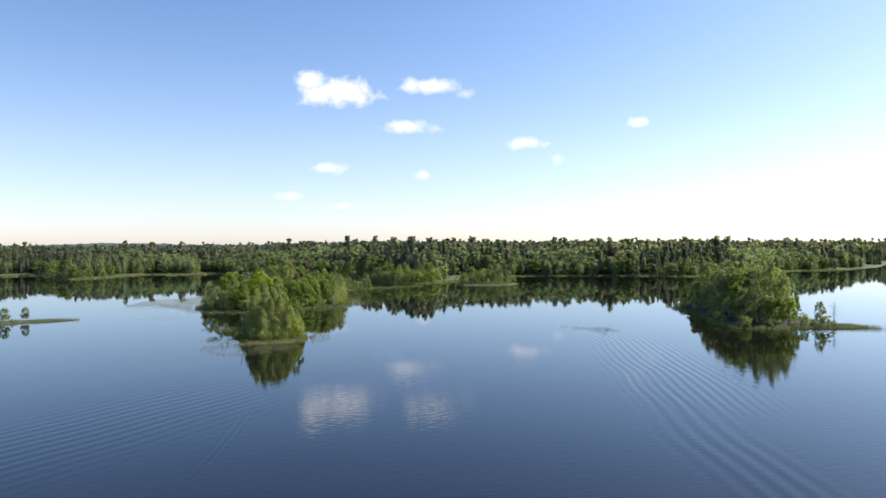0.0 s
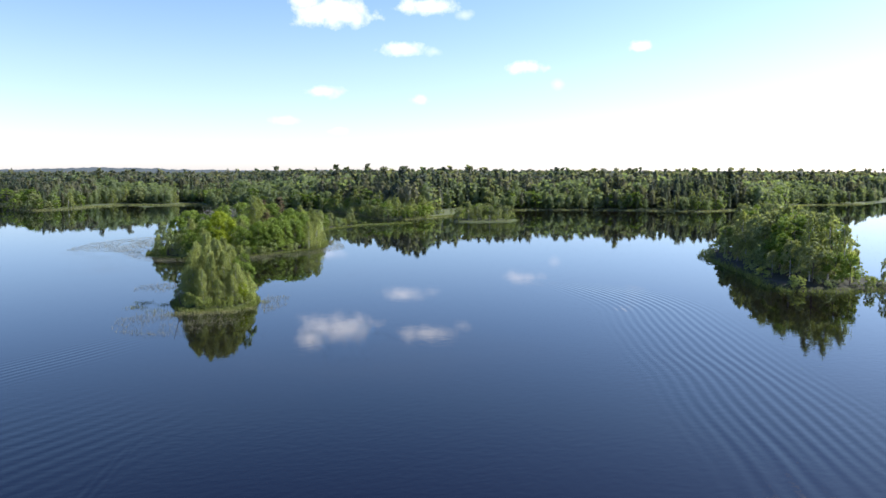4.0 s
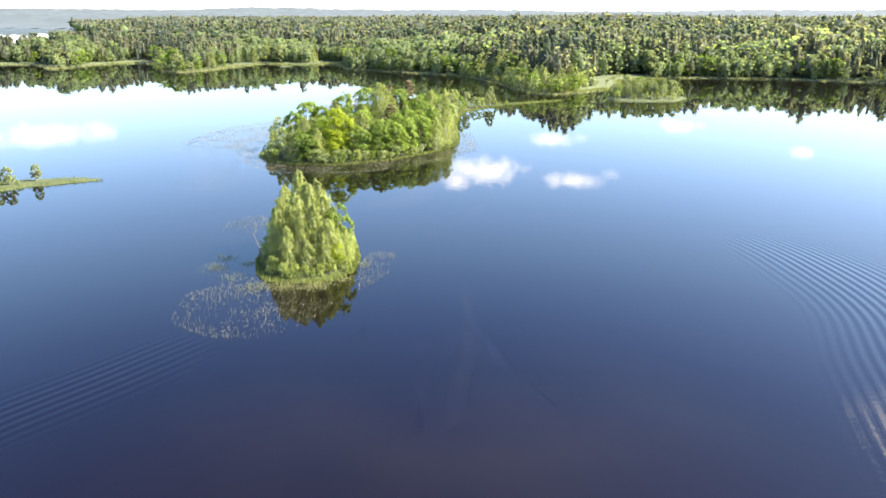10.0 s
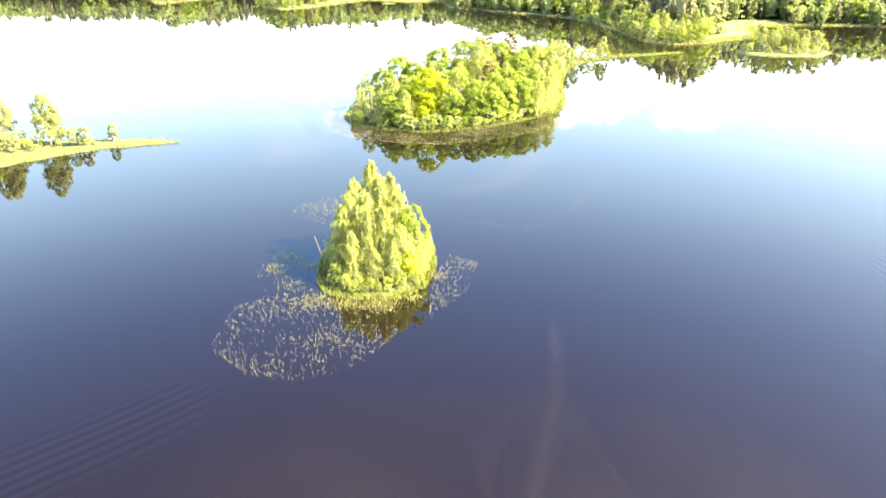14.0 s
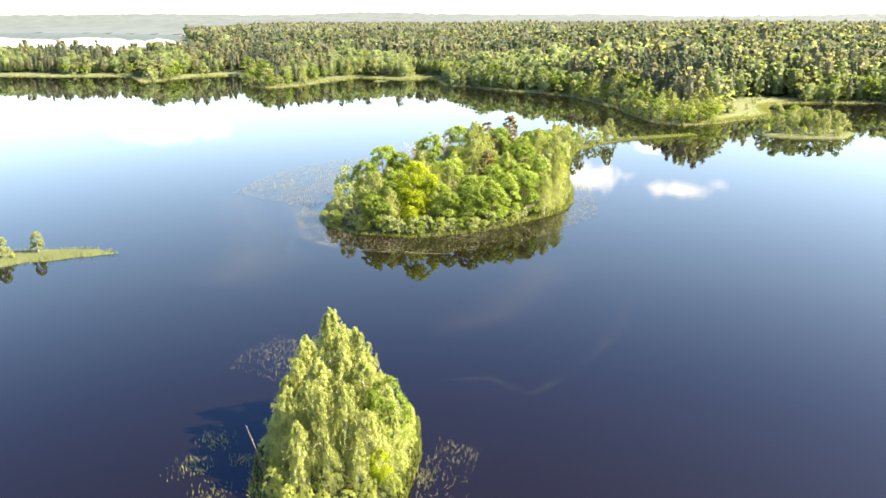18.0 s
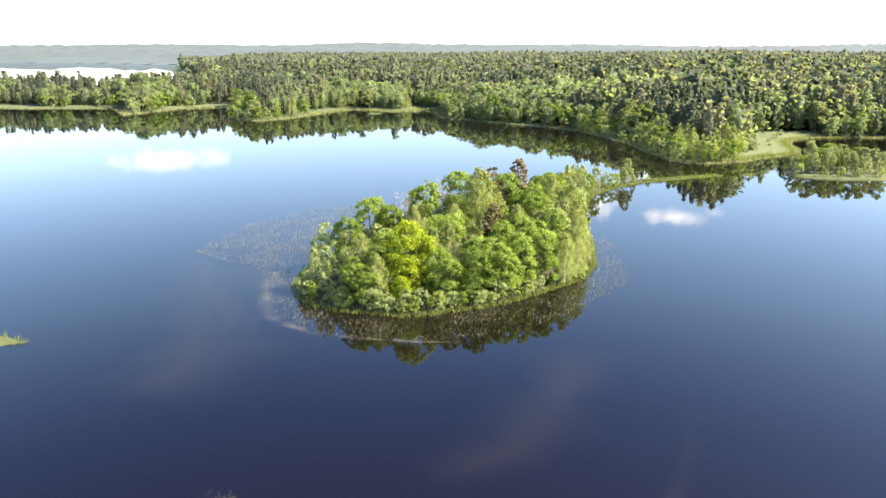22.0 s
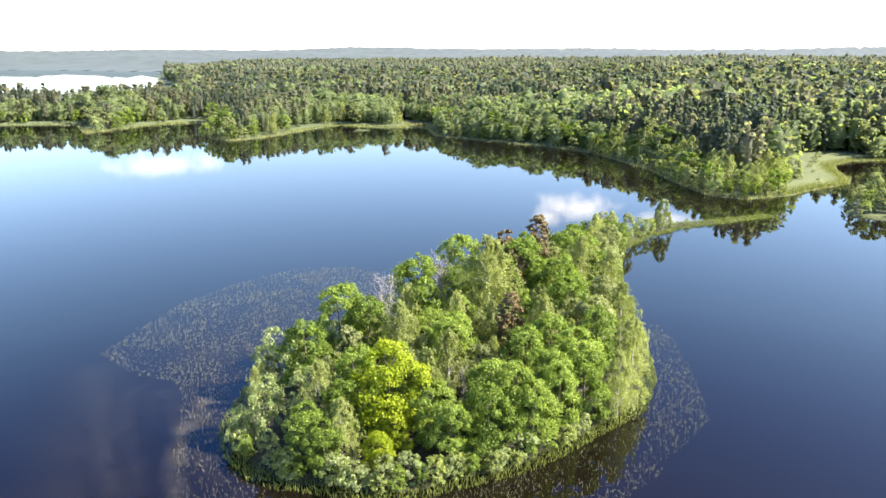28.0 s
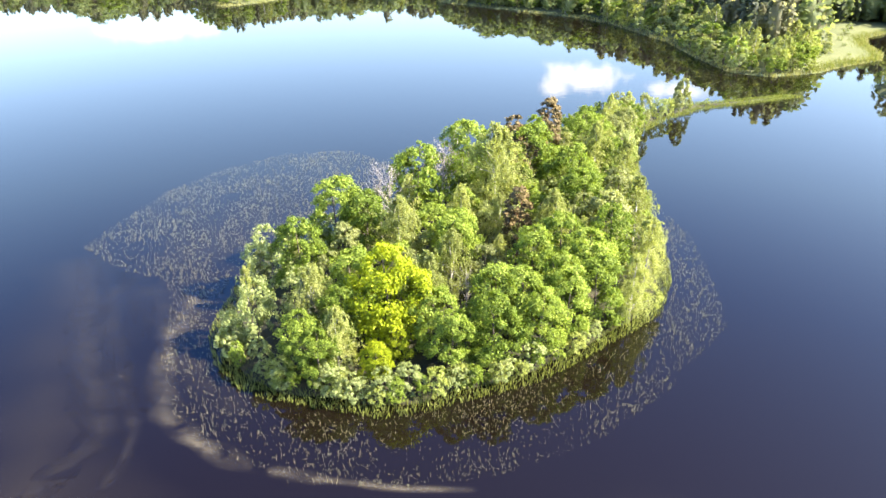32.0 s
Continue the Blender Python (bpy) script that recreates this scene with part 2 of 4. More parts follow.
M_SHORE = ground_cover()
M_MEADOW = plain("shore_meadow", (0.035, 0.05, 0.012), (0.08, 0.09, 0.028), 0.35, 0.95, 0.8, bump_dist=0.2)

# ---- lake water ----
M_WATER, t, out = material("dark_lake_water")
body = node(t, "ShaderNodeBsdfDiffuse", Color=(0.0045, 0.0030, 0.0023, 1))
mirror = node(t, "ShaderNodeBsdfGlossy", Roughness=0.02, Color=(0.87, 0.95, 1.0, 1))
fres = node(t, "ShaderNodeFresnel", IOR=1.39)
p = t.nodes.new("ShaderNodeMixShader")
t.links.new(fres.outputs[0], p.inputs[0])
t.links.new(body.outputs[0], p.inputs[1])
t.links.new(mirror.outputs[0], p.inputs[2])
n1 = math_node(t, "MULTIPLY", noise_node(t, 0.55, 3.0, 0.5), 0.34)
n2 = noise_node(t, 0.045, 2.0, 0.5)
h = math_node(t, "MULTIPLY_ADD", n2, 0.4, n1)
wpos = t.nodes.new("ShaderNodeNewGeometry")


wsep = t.nodes.new("ShaderNodeSeparateXYZ")
t.links.new(wpos.outputs["Position"], wsep.inputs[0])


def window(v, lo, hi, soft):
    up = math_node(t, "MULTIPLY", math_node(t, "SUBTRACT", v, lo), 1 / soft, clamp=True)
    dn = math_node(t, "MULTIPLY", math_node(t, "SUBTRACT", hi, v), 1 / soft, clamp=True)
    return math_node(t, "MULTIPLY", up, dn)


# a light breeze ruffles the open water south of the islets
breeze = math_node(t, "MULTIPLY_ADD", wsep.outputs[1], -1 / 35, -0.6, clamp=True)
ruffle = noise_node(t, 1.5, 2.0, 0.5, stretch=(0.6, 1.0, 1.0))
h = math_node(t, "ADD", h, math_node(t, "MULTIPLY", math_node(t, "MULTIPLY", breeze, ruffle), 0.9))
wander = noise_node(t, 0.03, 1.0, 0.5)


def wave_train(heading, p0, p1, s0, s1, bend_from, wavelength, height, soft=0.35, fade=14.0):
    """Low wake waves whose crests run along the heading (degrees from +x) and swing round past bend_from."""
    c, sn = math.cos(radians(heading)), math.sin(radians(heading))
    along = math_node(t, "ADD", math_node(t, "MULTIPLY", wsep.outputs[0], c), math_node(t, "MULTIPLY", wsep.outputs[1], sn))
    across = math_node(t, "SUBTRACT", math_node(t, "MULTIPLY", wsep.outputs[0], sn), math_node(t, "MULTIPLY", wsep.outputs[1], c))
    past = math_node(t, "MAXIMUM", math_node(t, "SUBTRACT", along, bend_from), 0.0)
    across = math_node(t, "MULTIPLY_ADD", math_node(t, "MULTIPLY", past, past), 1 / 90, across)
    across = math_node(t, "MULTIPLY_ADD", wander, 4.0, math_node(t, "SUBTRACT", across, 2.0))
    m = math_node(t, "MULTIPLY", window(across, p0, p1, (p1 - p0) * soft), window(along, s0, s1, fade))
    wv = math_node(t, "SINE", math_node(t, "MULTIPLY", across, 2 * math.pi / wavelength))
    return math_node(t, "MULTIPLY", math_node(t, "MULTIPLY", wv, m), height)


for train in ((66.4, 60, 82, -62, 40, 5, 1.3, 1.1), (66.4, 61, 74, -120, -40, 60, 2.1, 0.9), (45.4, 0, 12, -54, -14, 60, 1.15, 0.4),
              (45.4, 14, 42, -95, -35, 60, 1.7, 0.4), (74.3, 7.2, 9.6, -92, -54, 60, 0.8, 0.4)):
    h = math_node(t, "ADD", h, wave_train(*train))
b = node(t, "ShaderNodeBump", Strength=1.0, Distance=0.012)
t.links.new(h, b.inputs["Height"])
for q in (mirror, fres):
    t.links.new(b.outputs[0], q.inputs["Normal"])
t.links.new(p.outputs[0], out.inputs[0])


# ---- mesh helpers ----
def tri_mesh(name, V, F, mat, tone=None):
    """A mesh of triangles from arrays, with an optional tone for each vertex."""
    V, F = np.asarray(V, dtype=np.float32), np.asarray(F, dtype=np.int32)
    me = bpy.data.meshes.new(name)
    me.vertices.add(len(V))
    me.vertices.foreach_set("co", V.ravel())
    me.loops.add(F.size)
    me.loops.foreach_set("vertex_index", F.ravel())
    me.polygons.add(len(F))
    me.polygons.foreach_set("loop_start", np.arange(0, F.size, 3, dtype=np.int32))
    if tone is not None:
        a = me.attributes.new("tone", "FLOAT", "POINT")
        a.data.foreach_set("value", np.asarray(tone, dtype=np.float32))
    me.update(calc_edges=True)
    me.materials.append(mat)
    return me


def thing(name, at=(0, 0, 0), turn=0.0, scale=1.0):
    e = new(name)
    e.empty_display_size = 0.5
    e.location, e.rotation_euler, e.scale = at, (0, 0, turn), (scale,) * 3
    return e


def part(name, data, parent, label=""):
    ob = new(name, data)
    ob.parent = parent
    if label:
        ob["label"] = label
    return ob


def merge(pieces):
    """Joins (V, F) pairs into one."""
    vs, fs, n = [], [], 0
    for V, F in pieces:
        vs.append(np.asarray(V, dtype=float))
        fs.append(np.asarray(F, dtype=int) + n)
        n += len(V)
    return np.concatenate(vs), np.concatenate(fs)


def tube(points, radii, sides=6):
    P = np.asarray(points, dtype=float)
    V, F = [], []
    for i, (q, r) in enumerate(zip(P, radii)):
        d = P[min(i + 1, len(P) - 1)] - P[max(i - 1, 0)]
        d /= np.linalg.norm(d) + 1e-9
        s = np.cross(d, (0.31, 0.95, 0.1))
        s /= np.linalg.norm(s) + 1e-9
        w = np.cross(d, s)
        for k in range(sides):
            a = 2 * math.pi * k / sides
            V.append(q + r * (math.cos(a) * s + math.sin(a) * w))
    for i in range(len(P) - 1):
        for k in range(sides):
            a, b2 = i * sides + k, i * sides + (k + 1) % sides
            F += [(a, b2, b2 + sides), (a, b2 + sides, a + sides)]
    return np.array(V), np.array(F)


def leaves(rng, C, N, size, aspect=0.62, loose=0.5, axis=None):
    """Small folded leaf clumps at C that face roughly along N, their length along axis if one is given."""
    n = len(C)
    N = N + rng.normal(0, loose, (n, 3))
    N /= np.linalg.norm(N, axis=1)[:, None] + 1e-9
    A = rng.normal(0, 1, (n, 3)) if axis is None else np.asarray(axis) + rng.normal(0, 0.3, (n, 3))
    T = np.cross(N, A) if axis is None else A - (A * N).sum(1)[:, None] * N
    T /= np.linalg.norm(T, axis=1)[:, None] + 1e-9
    B = np.cross(N, T)
    s = size * rng.uniform(0.6, 1.35, (n, 1))
    V = np.stack([C + T * s, C + B * s * aspect - N * s * 0.3, C - T * s * 0.8, C - B * s * aspect - N * s * 0.3], 1).reshape(-1, 3)
    i = np.arange(n)[:, None] * 4
    F = np.concatenate([i + [[0, 1, 2]], i + [[0, 2, 3]]])
    return V, F


def profile(kind, u):
    """Crown radius by the height in the crown, both from 0 to 1."""
    if kind == "round":
        return np.sqrt(np.clip(1 - (np.abs(u - 0.42) / 0.6) ** 2.2, 0.02, 1))
    if kind == "birch":
        return np.clip(1.01 - u, 0.03, 1) ** 0.52 * np.clip(0.65 + u * 1.6, 0, 1)
    return np.clip(1.05 - u, 0.05, 1) ** 0.6


def broad_crown(rng, h, r, low, kind, clusters, per, size, drop=0.0):
    """Separate tufts of leaves on the ends of the boughs, with gaps between them."""
    u = rng.uniform(0, 1, clusters) ** 0.8
    a = np.arange(clusters) * 2.39996 + rng.normal(0, 0.5, clusters)
    lump = 1 + 0.2 * np.sin(a * 2 + u * 5 + rng.uniform(0, 6)) + 0.16 * np.sin(a * 4 - u * 9 + rng.uniform(0, 6))
    rad = r * 0.9 * profile(kind, u) * lump * rng.uniform(0.3, 1.0, clusters) ** 0.35
    z = h * (low + (1 - low) * u * 0.95)
    cen = np.stack([rad * np.cos(a), rad * np.sin(a), z], 1)
    cr = r * rng.uniform(0.15, 0.32, clusters) * (0.55 + 0.45 * profile(kind, u))
    share = cr ** 2 / (cr ** 2).sum()
    idx = rng.choice(clusters, clusters * per, p=share)
    D = rng.normal(0, 1, (len(idx), 3))
    D /= np.linalg.norm(D, axis=1)[:, None]
    out_dir = np.stack([np.cos(a), np.sin(a), 0.5 + u * 0.6], 1)[idx]
    flip = (D * out_dir).sum(1) < -0.2
    D[flip] *= -1
    bump = 1 + 0.3 * np.sin(D[:, 0] * 7 + idx) * np.sin(D[:, 1] * 7 + idx * 2) * np.sin(D[:, 2] * 6 + idx * 3)
    C = cen[idx] + D * (cr[idx] * bump * rng.uniform(0.4, 1.2, len(idx)))[:, None] * (1, 1, 0.8) + rng.normal(0, 0.02 * r, (len(idx), 3))
    if drop:
        C[:, 2] -= drop * rng.uniform(0, 1, len(C)) ** 1.5
    C[:, 2] = np.clip(C[:, 2], 0.05 * h, h)
    return leaves(rng, C, D + out_dir * 0.3 + (0, 0, 0.25), size, 0.66, 0.85), cen


def hanging_crown(rng, h, r, low, boughs, strands, per, size):
    """Rising boughs, each with a curtain of thin leafy strands below it, and a ragged leader on top."""
    u = (np.arange(boughs) + rng.uniform(0, 1, boughs)) / boughs
    a = np.arange(boughs) * 2.39996 + rng.normal(0, 0.4, boughs)
    reach = r * profile("birch", u) * rng.uniform(0.5, 1.2, boughs)
    z0 = h * (low + (0.96 - low) * u)
    out = np.stack([np.cos(a), np.sin(a), np.zeros(boughs)], 1)
    tips = out * reach[:, None] + np.stack([0 * u, 0 * u, z0 + reach * 0.35], 1)
    b = np.repeat(np.arange(boughs), strands)
    k = rng.uniform(0.25, 1.05, len(b))
    side = np.stack([-out[:, 1], out[:, 0], 0 * u], 1)[b]
    S = out[b] * (reach[b] * k)[:, None] + side * (reach[b] * k * rng.normal(0, 0.17, len(b)))[:, None]
    S[:, 2] = z0[b] + reach[b] * 0.35 * k * (1.6 - 0.6 * k) + rng.normal(0, 0.12, len(b))
    length = h * (0.04 + 0.24 * rng.uniform(0, 1, len(b)) ** 1.6) * (1.15 - 0.8 * u[b]) * (0.5 + 0.5 * k)
    i = np.repeat(np.arange(len(b)), per)
    q = np.tile(np.linspace(0, 1, per), len(b)) + rng.uniform(-0.04, 0.04, len(b) * per)
    C = S[i] + out[b[i]] * (0.2 * length[i] * np.sin(q * 2))[:, None] + rng.normal(0, 0.06, (len(i), 3))
    C[:, 2] -= length[i] * q
    n = int(70 + boughs)
    top = rng.normal(0, 0.1, (n, 3))
    top[:, 2] = h * (1.0 - 0.14 * rng.uniform(0, 1, n) ** 1.3)
    top[:, :2] *= 0.6 + 9 * (1 - top[:, 2:3] / h)
    N = np.concatenate([out[b[i]] + (0, 0, 0.3), np.stack([np.cos(np.arange(n)), np.sin(np.arange(n)), np.full(n, 0.3)], 1)])
    C = np.concatenate([C, top])
    C[:, 2] = np.clip(C[:, 2], 0.03 * h, h)
    return leaves(rng, C, N, size, 0.6, 1.1, (0, 0, -1.0)), tips


def woody(rng, h, r0, cen, low, limbs, lean=0.03, reach=0.9):
    """A tapered trunk with limbs that reach towards crown clusters."""
    k = 7
    zs = np.linspace(-0.3, h * 0.93, k)
    bend = rng.normal(0, lean * h, (2,))
    pts = [(bend[0] * (max(q, 0) / h) ** 2, bend[1] * (max(q, 0) / h) ** 2, q) for q in zs]
    pieces = [tube(pts, [r0 * (1.25 if i == 0 else 1) * (1 - 0.9 * max(q, 0) / h) for i, q in enumerate(zs)], 6)]
    for c in cen[rng.permutation(len(cen))[:limbs]]:
        z0 = max(h * low * 0.7, c[2] - h * rng.uniform(0.08, 0.25))
        s = np.array([bend[0] * (z0 / h) ** 2, bend[1] * (z0 / h) ** 2, z0])
        e = s + (c - s) * reach
        mid = (s + e) / 2 + np.array([0, 0, 0.06 * h * rng.uniform(-0.3, 1)])
        rr = r0 * (1 - 0.85 * z0 / h) * 0.5
        pieces.append(tube([s, mid, e], [rr, rr * 0.6, rr * 0.15], 4))
    return merge(pieces)


def make_tree(kind, seed, detail=1.0):
    """Mesh pair (wood, leaves) of a tree one could call 10 m tall."""
    rng = np.random.default_rng(seed)
    h = 10.0
    nc = lambda v: max(6, int(v * math.sqrt(detail)))
    grow = detail ** -0.42
    if kind == "alder":
        (V, F), cen = broad_crown(rng, h, 2.85, 0.12, "round", nc(70), nc(84), 0.165 * grow)
        W = woody(rng, h, 0.16, cen, 0.12, 12)
        mats = (M_BARK, M_ALDER)
    elif kind == "grey_alder":
        (V, F), cen = broad_crown(rng, h, 2.95, 0.08, "round", nc(80), nc(58), 0.19 * grow)
        W = woody(rng, h, 0.16, cen, 0.1, 12)
        mats = (M_BARK, M_GREY)
    elif kind == "maple":
        (V, F), cen = broad_crown(rng, h, 3.1, 0.14, "round", nc(86), nc(76), 0.165 * grow)
        W = woody(rng, h, 0.19, cen, 0.14, 12)
        mats = (M_BARK, M_MAPLE)
    elif kind == "birch":
        (V, F), cen = hanging_crown(rng, h, 2.7, 0.12, nc(60), nc(8), 22, 0.092 * grow)
        W = woody(rng, h, 0.12, cen, 0.2, 14, 0.04)
        mats = (M_BIRCHBARK, M_BIRCH)
    elif kind == "willow":
        (V, F), cen = broad_crown(rng, h, 4.4, 0.04, "round", nc(50), nc(52), 0.26 * grow)
        W = woody(rng, h * 0.8, 0.16, cen, 0.03, 14)
        mats = (M_BARK, M_WILLOW)
    elif kind == "young_birch":
        (V, F), cen = broad_crown(rng, h, 1.9, 0.2, "round", nc(90), nc(58), 0.15 * grow, 0.9)
        W = woody(rng, h, 0.12, cen, 0.2, 14, 0.04)
        mats = (M_BIRCHBARK, M_GREY)
    elif kind == "sallow":
        (V, F), cen = broad_crown(rng, h, 4.6, 0.02, "round", nc(62), nc(60), 0.25 * grow)
        W = woody(rng, h * 0.8, 0.16, cen, 0.03, 16)
        mats = (M_BARK, M_SALLOW)
    elif kind == "pine":
        (V, F), cen = broad_crown(rng, h, 1.7, 0.35, "cone", nc(50), nc(46), 0.18 * grow)
        W = woody(rng, h, 0.15, cen, 0.25, 14)
        mats = (M_PINEBARK, M_PINE)
    elif kind == "dead":
        C = rng.normal(0, 1, (60, 3)) * (1.1, 1.1, 2.2) + (0, 0, 6.8)
        C[:, 2] = np.clip(C[:, 2], 2.5, 10)
        W = woody(rng, h, 0.12, C, 0.25, 46, 0.05, 1.0)
        twigs = []
        for c in C:
            for _ in range(3):
                e = c + rng.normal(0, 0.45, 3) + (0, 0, 0.4)
                twigs.append(tube([c, e], [0.02, 0.006], 3))
        return tri_mesh("dead_wood", *merge([W] + twigs), M_DEADWOOD), None
    else:  # spruce
        V, F = spruce(rng, h, int(13 * math.sqrt(detail)) + 3, 9)
        W = tube([(0, 0, -0.3), (0, 0, h * 0.97)], [0.16, 0.02], 6)
        mats = (M_BARK, M_SPRUCE)
    return tri_mesh(kind + "_wood", *W, mats[0]), tri_mesh(kind + "_crown", V, F, mats[1])


def spruce(rng, h, tiers, arms):
    """Drooping whorls of boughs round a spire."""
    V, F = [], []
    for i in range(tiers):
        u = i / tiers
        z = h * (0.08 + 0.9 * u)
        r = h * 0.19 * (1 - u) ** 0.85 + 0.08
        n = max(5, int(arms * (1 - 0.45 * u)))
        for k in range(n):
            a = 2 * math.pi * (k + rng.uniform(0, 0.8)) / n
            rr = r * rng.uniform(0.7, 1.2)
            d, s = np.array([math.cos(a), math.sin(a), 0]), np.array([-math.sin(a), math.cos(a), 0])
            w = rr * 0.34 + 0.05
            b0 = np.array([0, 0, z + h * 0.055])
            tip = d * rr + np.array([0, 0, z - rr * rng.uniform(0.1, 0.4)])
            mid = d * rr * 0.55 + np.array([0, 0, z + h * 0.012])
            j = len(V)
            V += [b0, mid + s * w - (0, 0, w * 0.5), tip, mid - s * w - (0, 0, w * 0.5), mid + (0, 0, 0.04 * rr)]
            F += [(j, j + 1, j + 4), (j + 4, j + 1, j + 2), (j + 4, j + 2, j + 3), (j, j + 4, j + 3)]
    V.append(np.array([0, 0, h]))
    j = len(V) - 1
    V += [np.array([0.12, 0, h * 0.9]), np.array([-0.06, 0.1, h * 0.9]), np.array([-0.06, -0.1, h * 0.9])]
    F += [(j, j + 1, j + 2), (j, j + 2, j + 3), (j, j + 3, j + 1)]
    return np.array(V), np.array(F)


WORDS = {
    "alder": ("alder_tree", "tree", "rounded green alder in full leaf"),
    "grey_alder": ("grey_alder_tree", "tree", "dull olive grey alder in leaf"),
    "maple": ("maple_tree", "tree", "broad yellow-green maple"),
    "birch": ("birch_tree", "tree", "pale drooping birch with white trunk"),
    "young_birch": ("young_birch_tree", "tree", "slim young birch with rounded pale crown"),
    "sallow": ("sallow_bush", "bush", "full yellow-green sallow bush"),
    "willow": ("willow_bush", "bush", "low grey-green willow bush"),
    "pine": ("pine_tree", "tree", "rusty brown pine with reddish trunk"),
    "dead": ("dead_tree", "tree", "bare grey dead tree with thin twigs"),
    "spruce": ("spruce_tree", "tree", "dark pointed spruce"),
}
LIBRARY = {}


def plant(kind, x, y, h, rng, where, group, z=0.3, detail=1.0, variants=4, wide=1.0):
    """One tree as a thing of trunk and crown."""
    key = (kind, detail, int(rng.integers(variants)))
    if key not in LIBRARY:
        LIBRARY[key] = make_tree(kind, 100 + sum(map(ord, kind)) * 7 + key[2], detail)
    wood, crown = LIBRARY[key]
    name, cat, words = WORDS[kind]
    e = thing(name, (x, y, z), rng.uniform(0, 6.28))
    s = h / 10.0
    e.scale = (s * wide * rng.uniform(0.92, 1.1), s * wide * rng.uniform(0.92, 1.1), s)
    part("trunk", wood, e)
    if crown:
        part("crown", crown, e)
    return tagged(e, f"{words} {where}", cat, group)


# ---- shorelines ----
def inside(P, poly):
    x, y = P[:, 0], P[:, 1]
    r = np.zeros(len(P), dtype=bool)
    for (x1, y1), (x2, y2) in zip(poly, poly[1:] + poly[:1]):
        if y1 == y2:
            continue
        c = (y1 > y) != (y2 > y)
        r ^= c & (x < (x2 - x1) * (y - y1) / (y2 - y1) + x1)
    return r


def shore_distance(P, poly):
    """Metres to the shoreline, positive on land."""
    best = np.full(len(P), 1e9)
    for a, b2 in zip(poly, poly[1:] + poly[:1]):
        a, b2 = np.array(a, float), np.array(b2, float)
        d = b2 - a
        k = np.clip(((P - a) @ d) / (d @ d + 1e-9), 0, 1)
        best = np.minimum(best, np.linalg.norm(P - a - k[:, None] * d, axis=1))
    return np.where(inside(P, poly), best, -best)


def ripple_noise(P, scale, seed=0.0):
    return np.array([noise.noise((q[0] * scale, q[1] * scale, seed)) for q in P])


def land(name, poly, step, top, mat, label, category, rough=0.25, wob=0.6, steep=0.5, inset=0.0):
    """A low island whose edge dips under the water."""
    xs = np.arange(min(q[0] for q in poly) - 4, max(q[0] for q in poly) + 4, step)
    ys = np.arange(min(q[1] for q in poly) - 4, max(q[1] for q in poly) + 4, step)
    X, Y = np.meshgrid(xs, ys)
    P = np.stack([X.ravel(), Y.ravel()], 1)
    sd = shore_distance(P, poly) - inset + wob * ripple_noise(P, 0.35, 3.0)
    z = np.clip(sd * steep, -0.6, top) + np.where(sd > 0.5, rough * ripple_noise(P, 0.6, 7.0), 0)
    V = np.column_stack([P, z])
    nx = len(xs)
    i = (np.arange(len(ys) - 1)[:, None] * nx + np.arange(nx - 1)[None]).ravel()
    keep = (z[i] > -0.58) | (z[i + 1] > -0.58) | (z[i + nx] > -0.58)
    i = i[keep]
    F = np.concatenate([np.stack([i, i + 1, i + nx + 1], 1), np.stack([i, i + nx + 1, i + nx], 1)])
    used, inv = np.unique(F, return_inverse=True)
    ob = new(name, tri_mesh(name, V[used], inv.reshape(F.shape), mat))
    for q in ob.data.polygons:
        q.use_smooth = True
    return tagged(ob, label, category, kind="structure")


MAIN = [(-6000, 430), (-700, 420), (-273, 417), (-235, 413), (-204, 416), (-190, 410), (-167, 372), (-160, 384), (-150, 412), (-129, 424),
        (-112, 400), (-105, 364), (-96, 346), (-84, 341), (-73, 352), (-61, 382), (-47, 408), (-30, 398), (-15, 392), (0, 398), (2, 408), (-12, 416),
        (2, 385), (6, 356), (26, 339), (42, 325), (59, 310), (69, 295), (73, 279), (79, 257), (80, 235), (83, 213), (92, 207), (106, 213),
        (117, 221), (131, 229), (137, 240), (140, 254), (146, 266), (158, 275), (176, 276), (198, 274), (229, 264), (254, 247),
        (283, 229), (304, 235), (333, 231), (364, 248), (383, 262), (415, 284), (468, 283), (560, 330), (648, 396), (900, 470),
        (1500, 480), (6000, 300), (6000, 6000), (-6000, 6000)]
LAKE_TWO = [(-3000, 475), (-420, 482), (-210, 488), (-176, 500), (-203, 600), (-262, 740), (-335, 900), (-425, 1140), (-470, 1260), (-530, 1405), (-800, 1540), (-1300, 1640), (-3000, 1700)]
ISLE_A = [(-14, 86), (-12, 81), (-9, 77.5), (-6, 75.8), (-2, 75), (4, 73.5), (8, 74.5), (11, 76), (14, 77), (18, 79), (22, 82), (26, 85.5),
          (29, 88), (32, 91), (35, 98), (37, 110), (38, 122), (40, 135), (43, 149), (46, 158), (54, 168), (64, 176), (75, 180.5), (89, 186.5),
          (88, 188), (74, 183), (63, 179.5), (54, 174), (45, 167), (37, 157), (27, 146), (17, 137), (8, 126), (-2, 114), (-10, 104), (-14, 96)]
ISLE_B = [(-5.5, 3), (-4, 0), (0, -1.2), (4, -1.2), (7, 2), (8, 8), (7.5, 14), (4, 18), (-1, 18.5), (-5, 15), (-6.3, 9)]
ISLE_C = [(104, -7), (103, -14), (112, -18.5), (122, -20), (133, -25), (134, -21), (129, -12), (136, 4), (146, 22), (153, 38), (148, 50), (136, 49),
          (125, 37), (118, 20), (110, 3)]
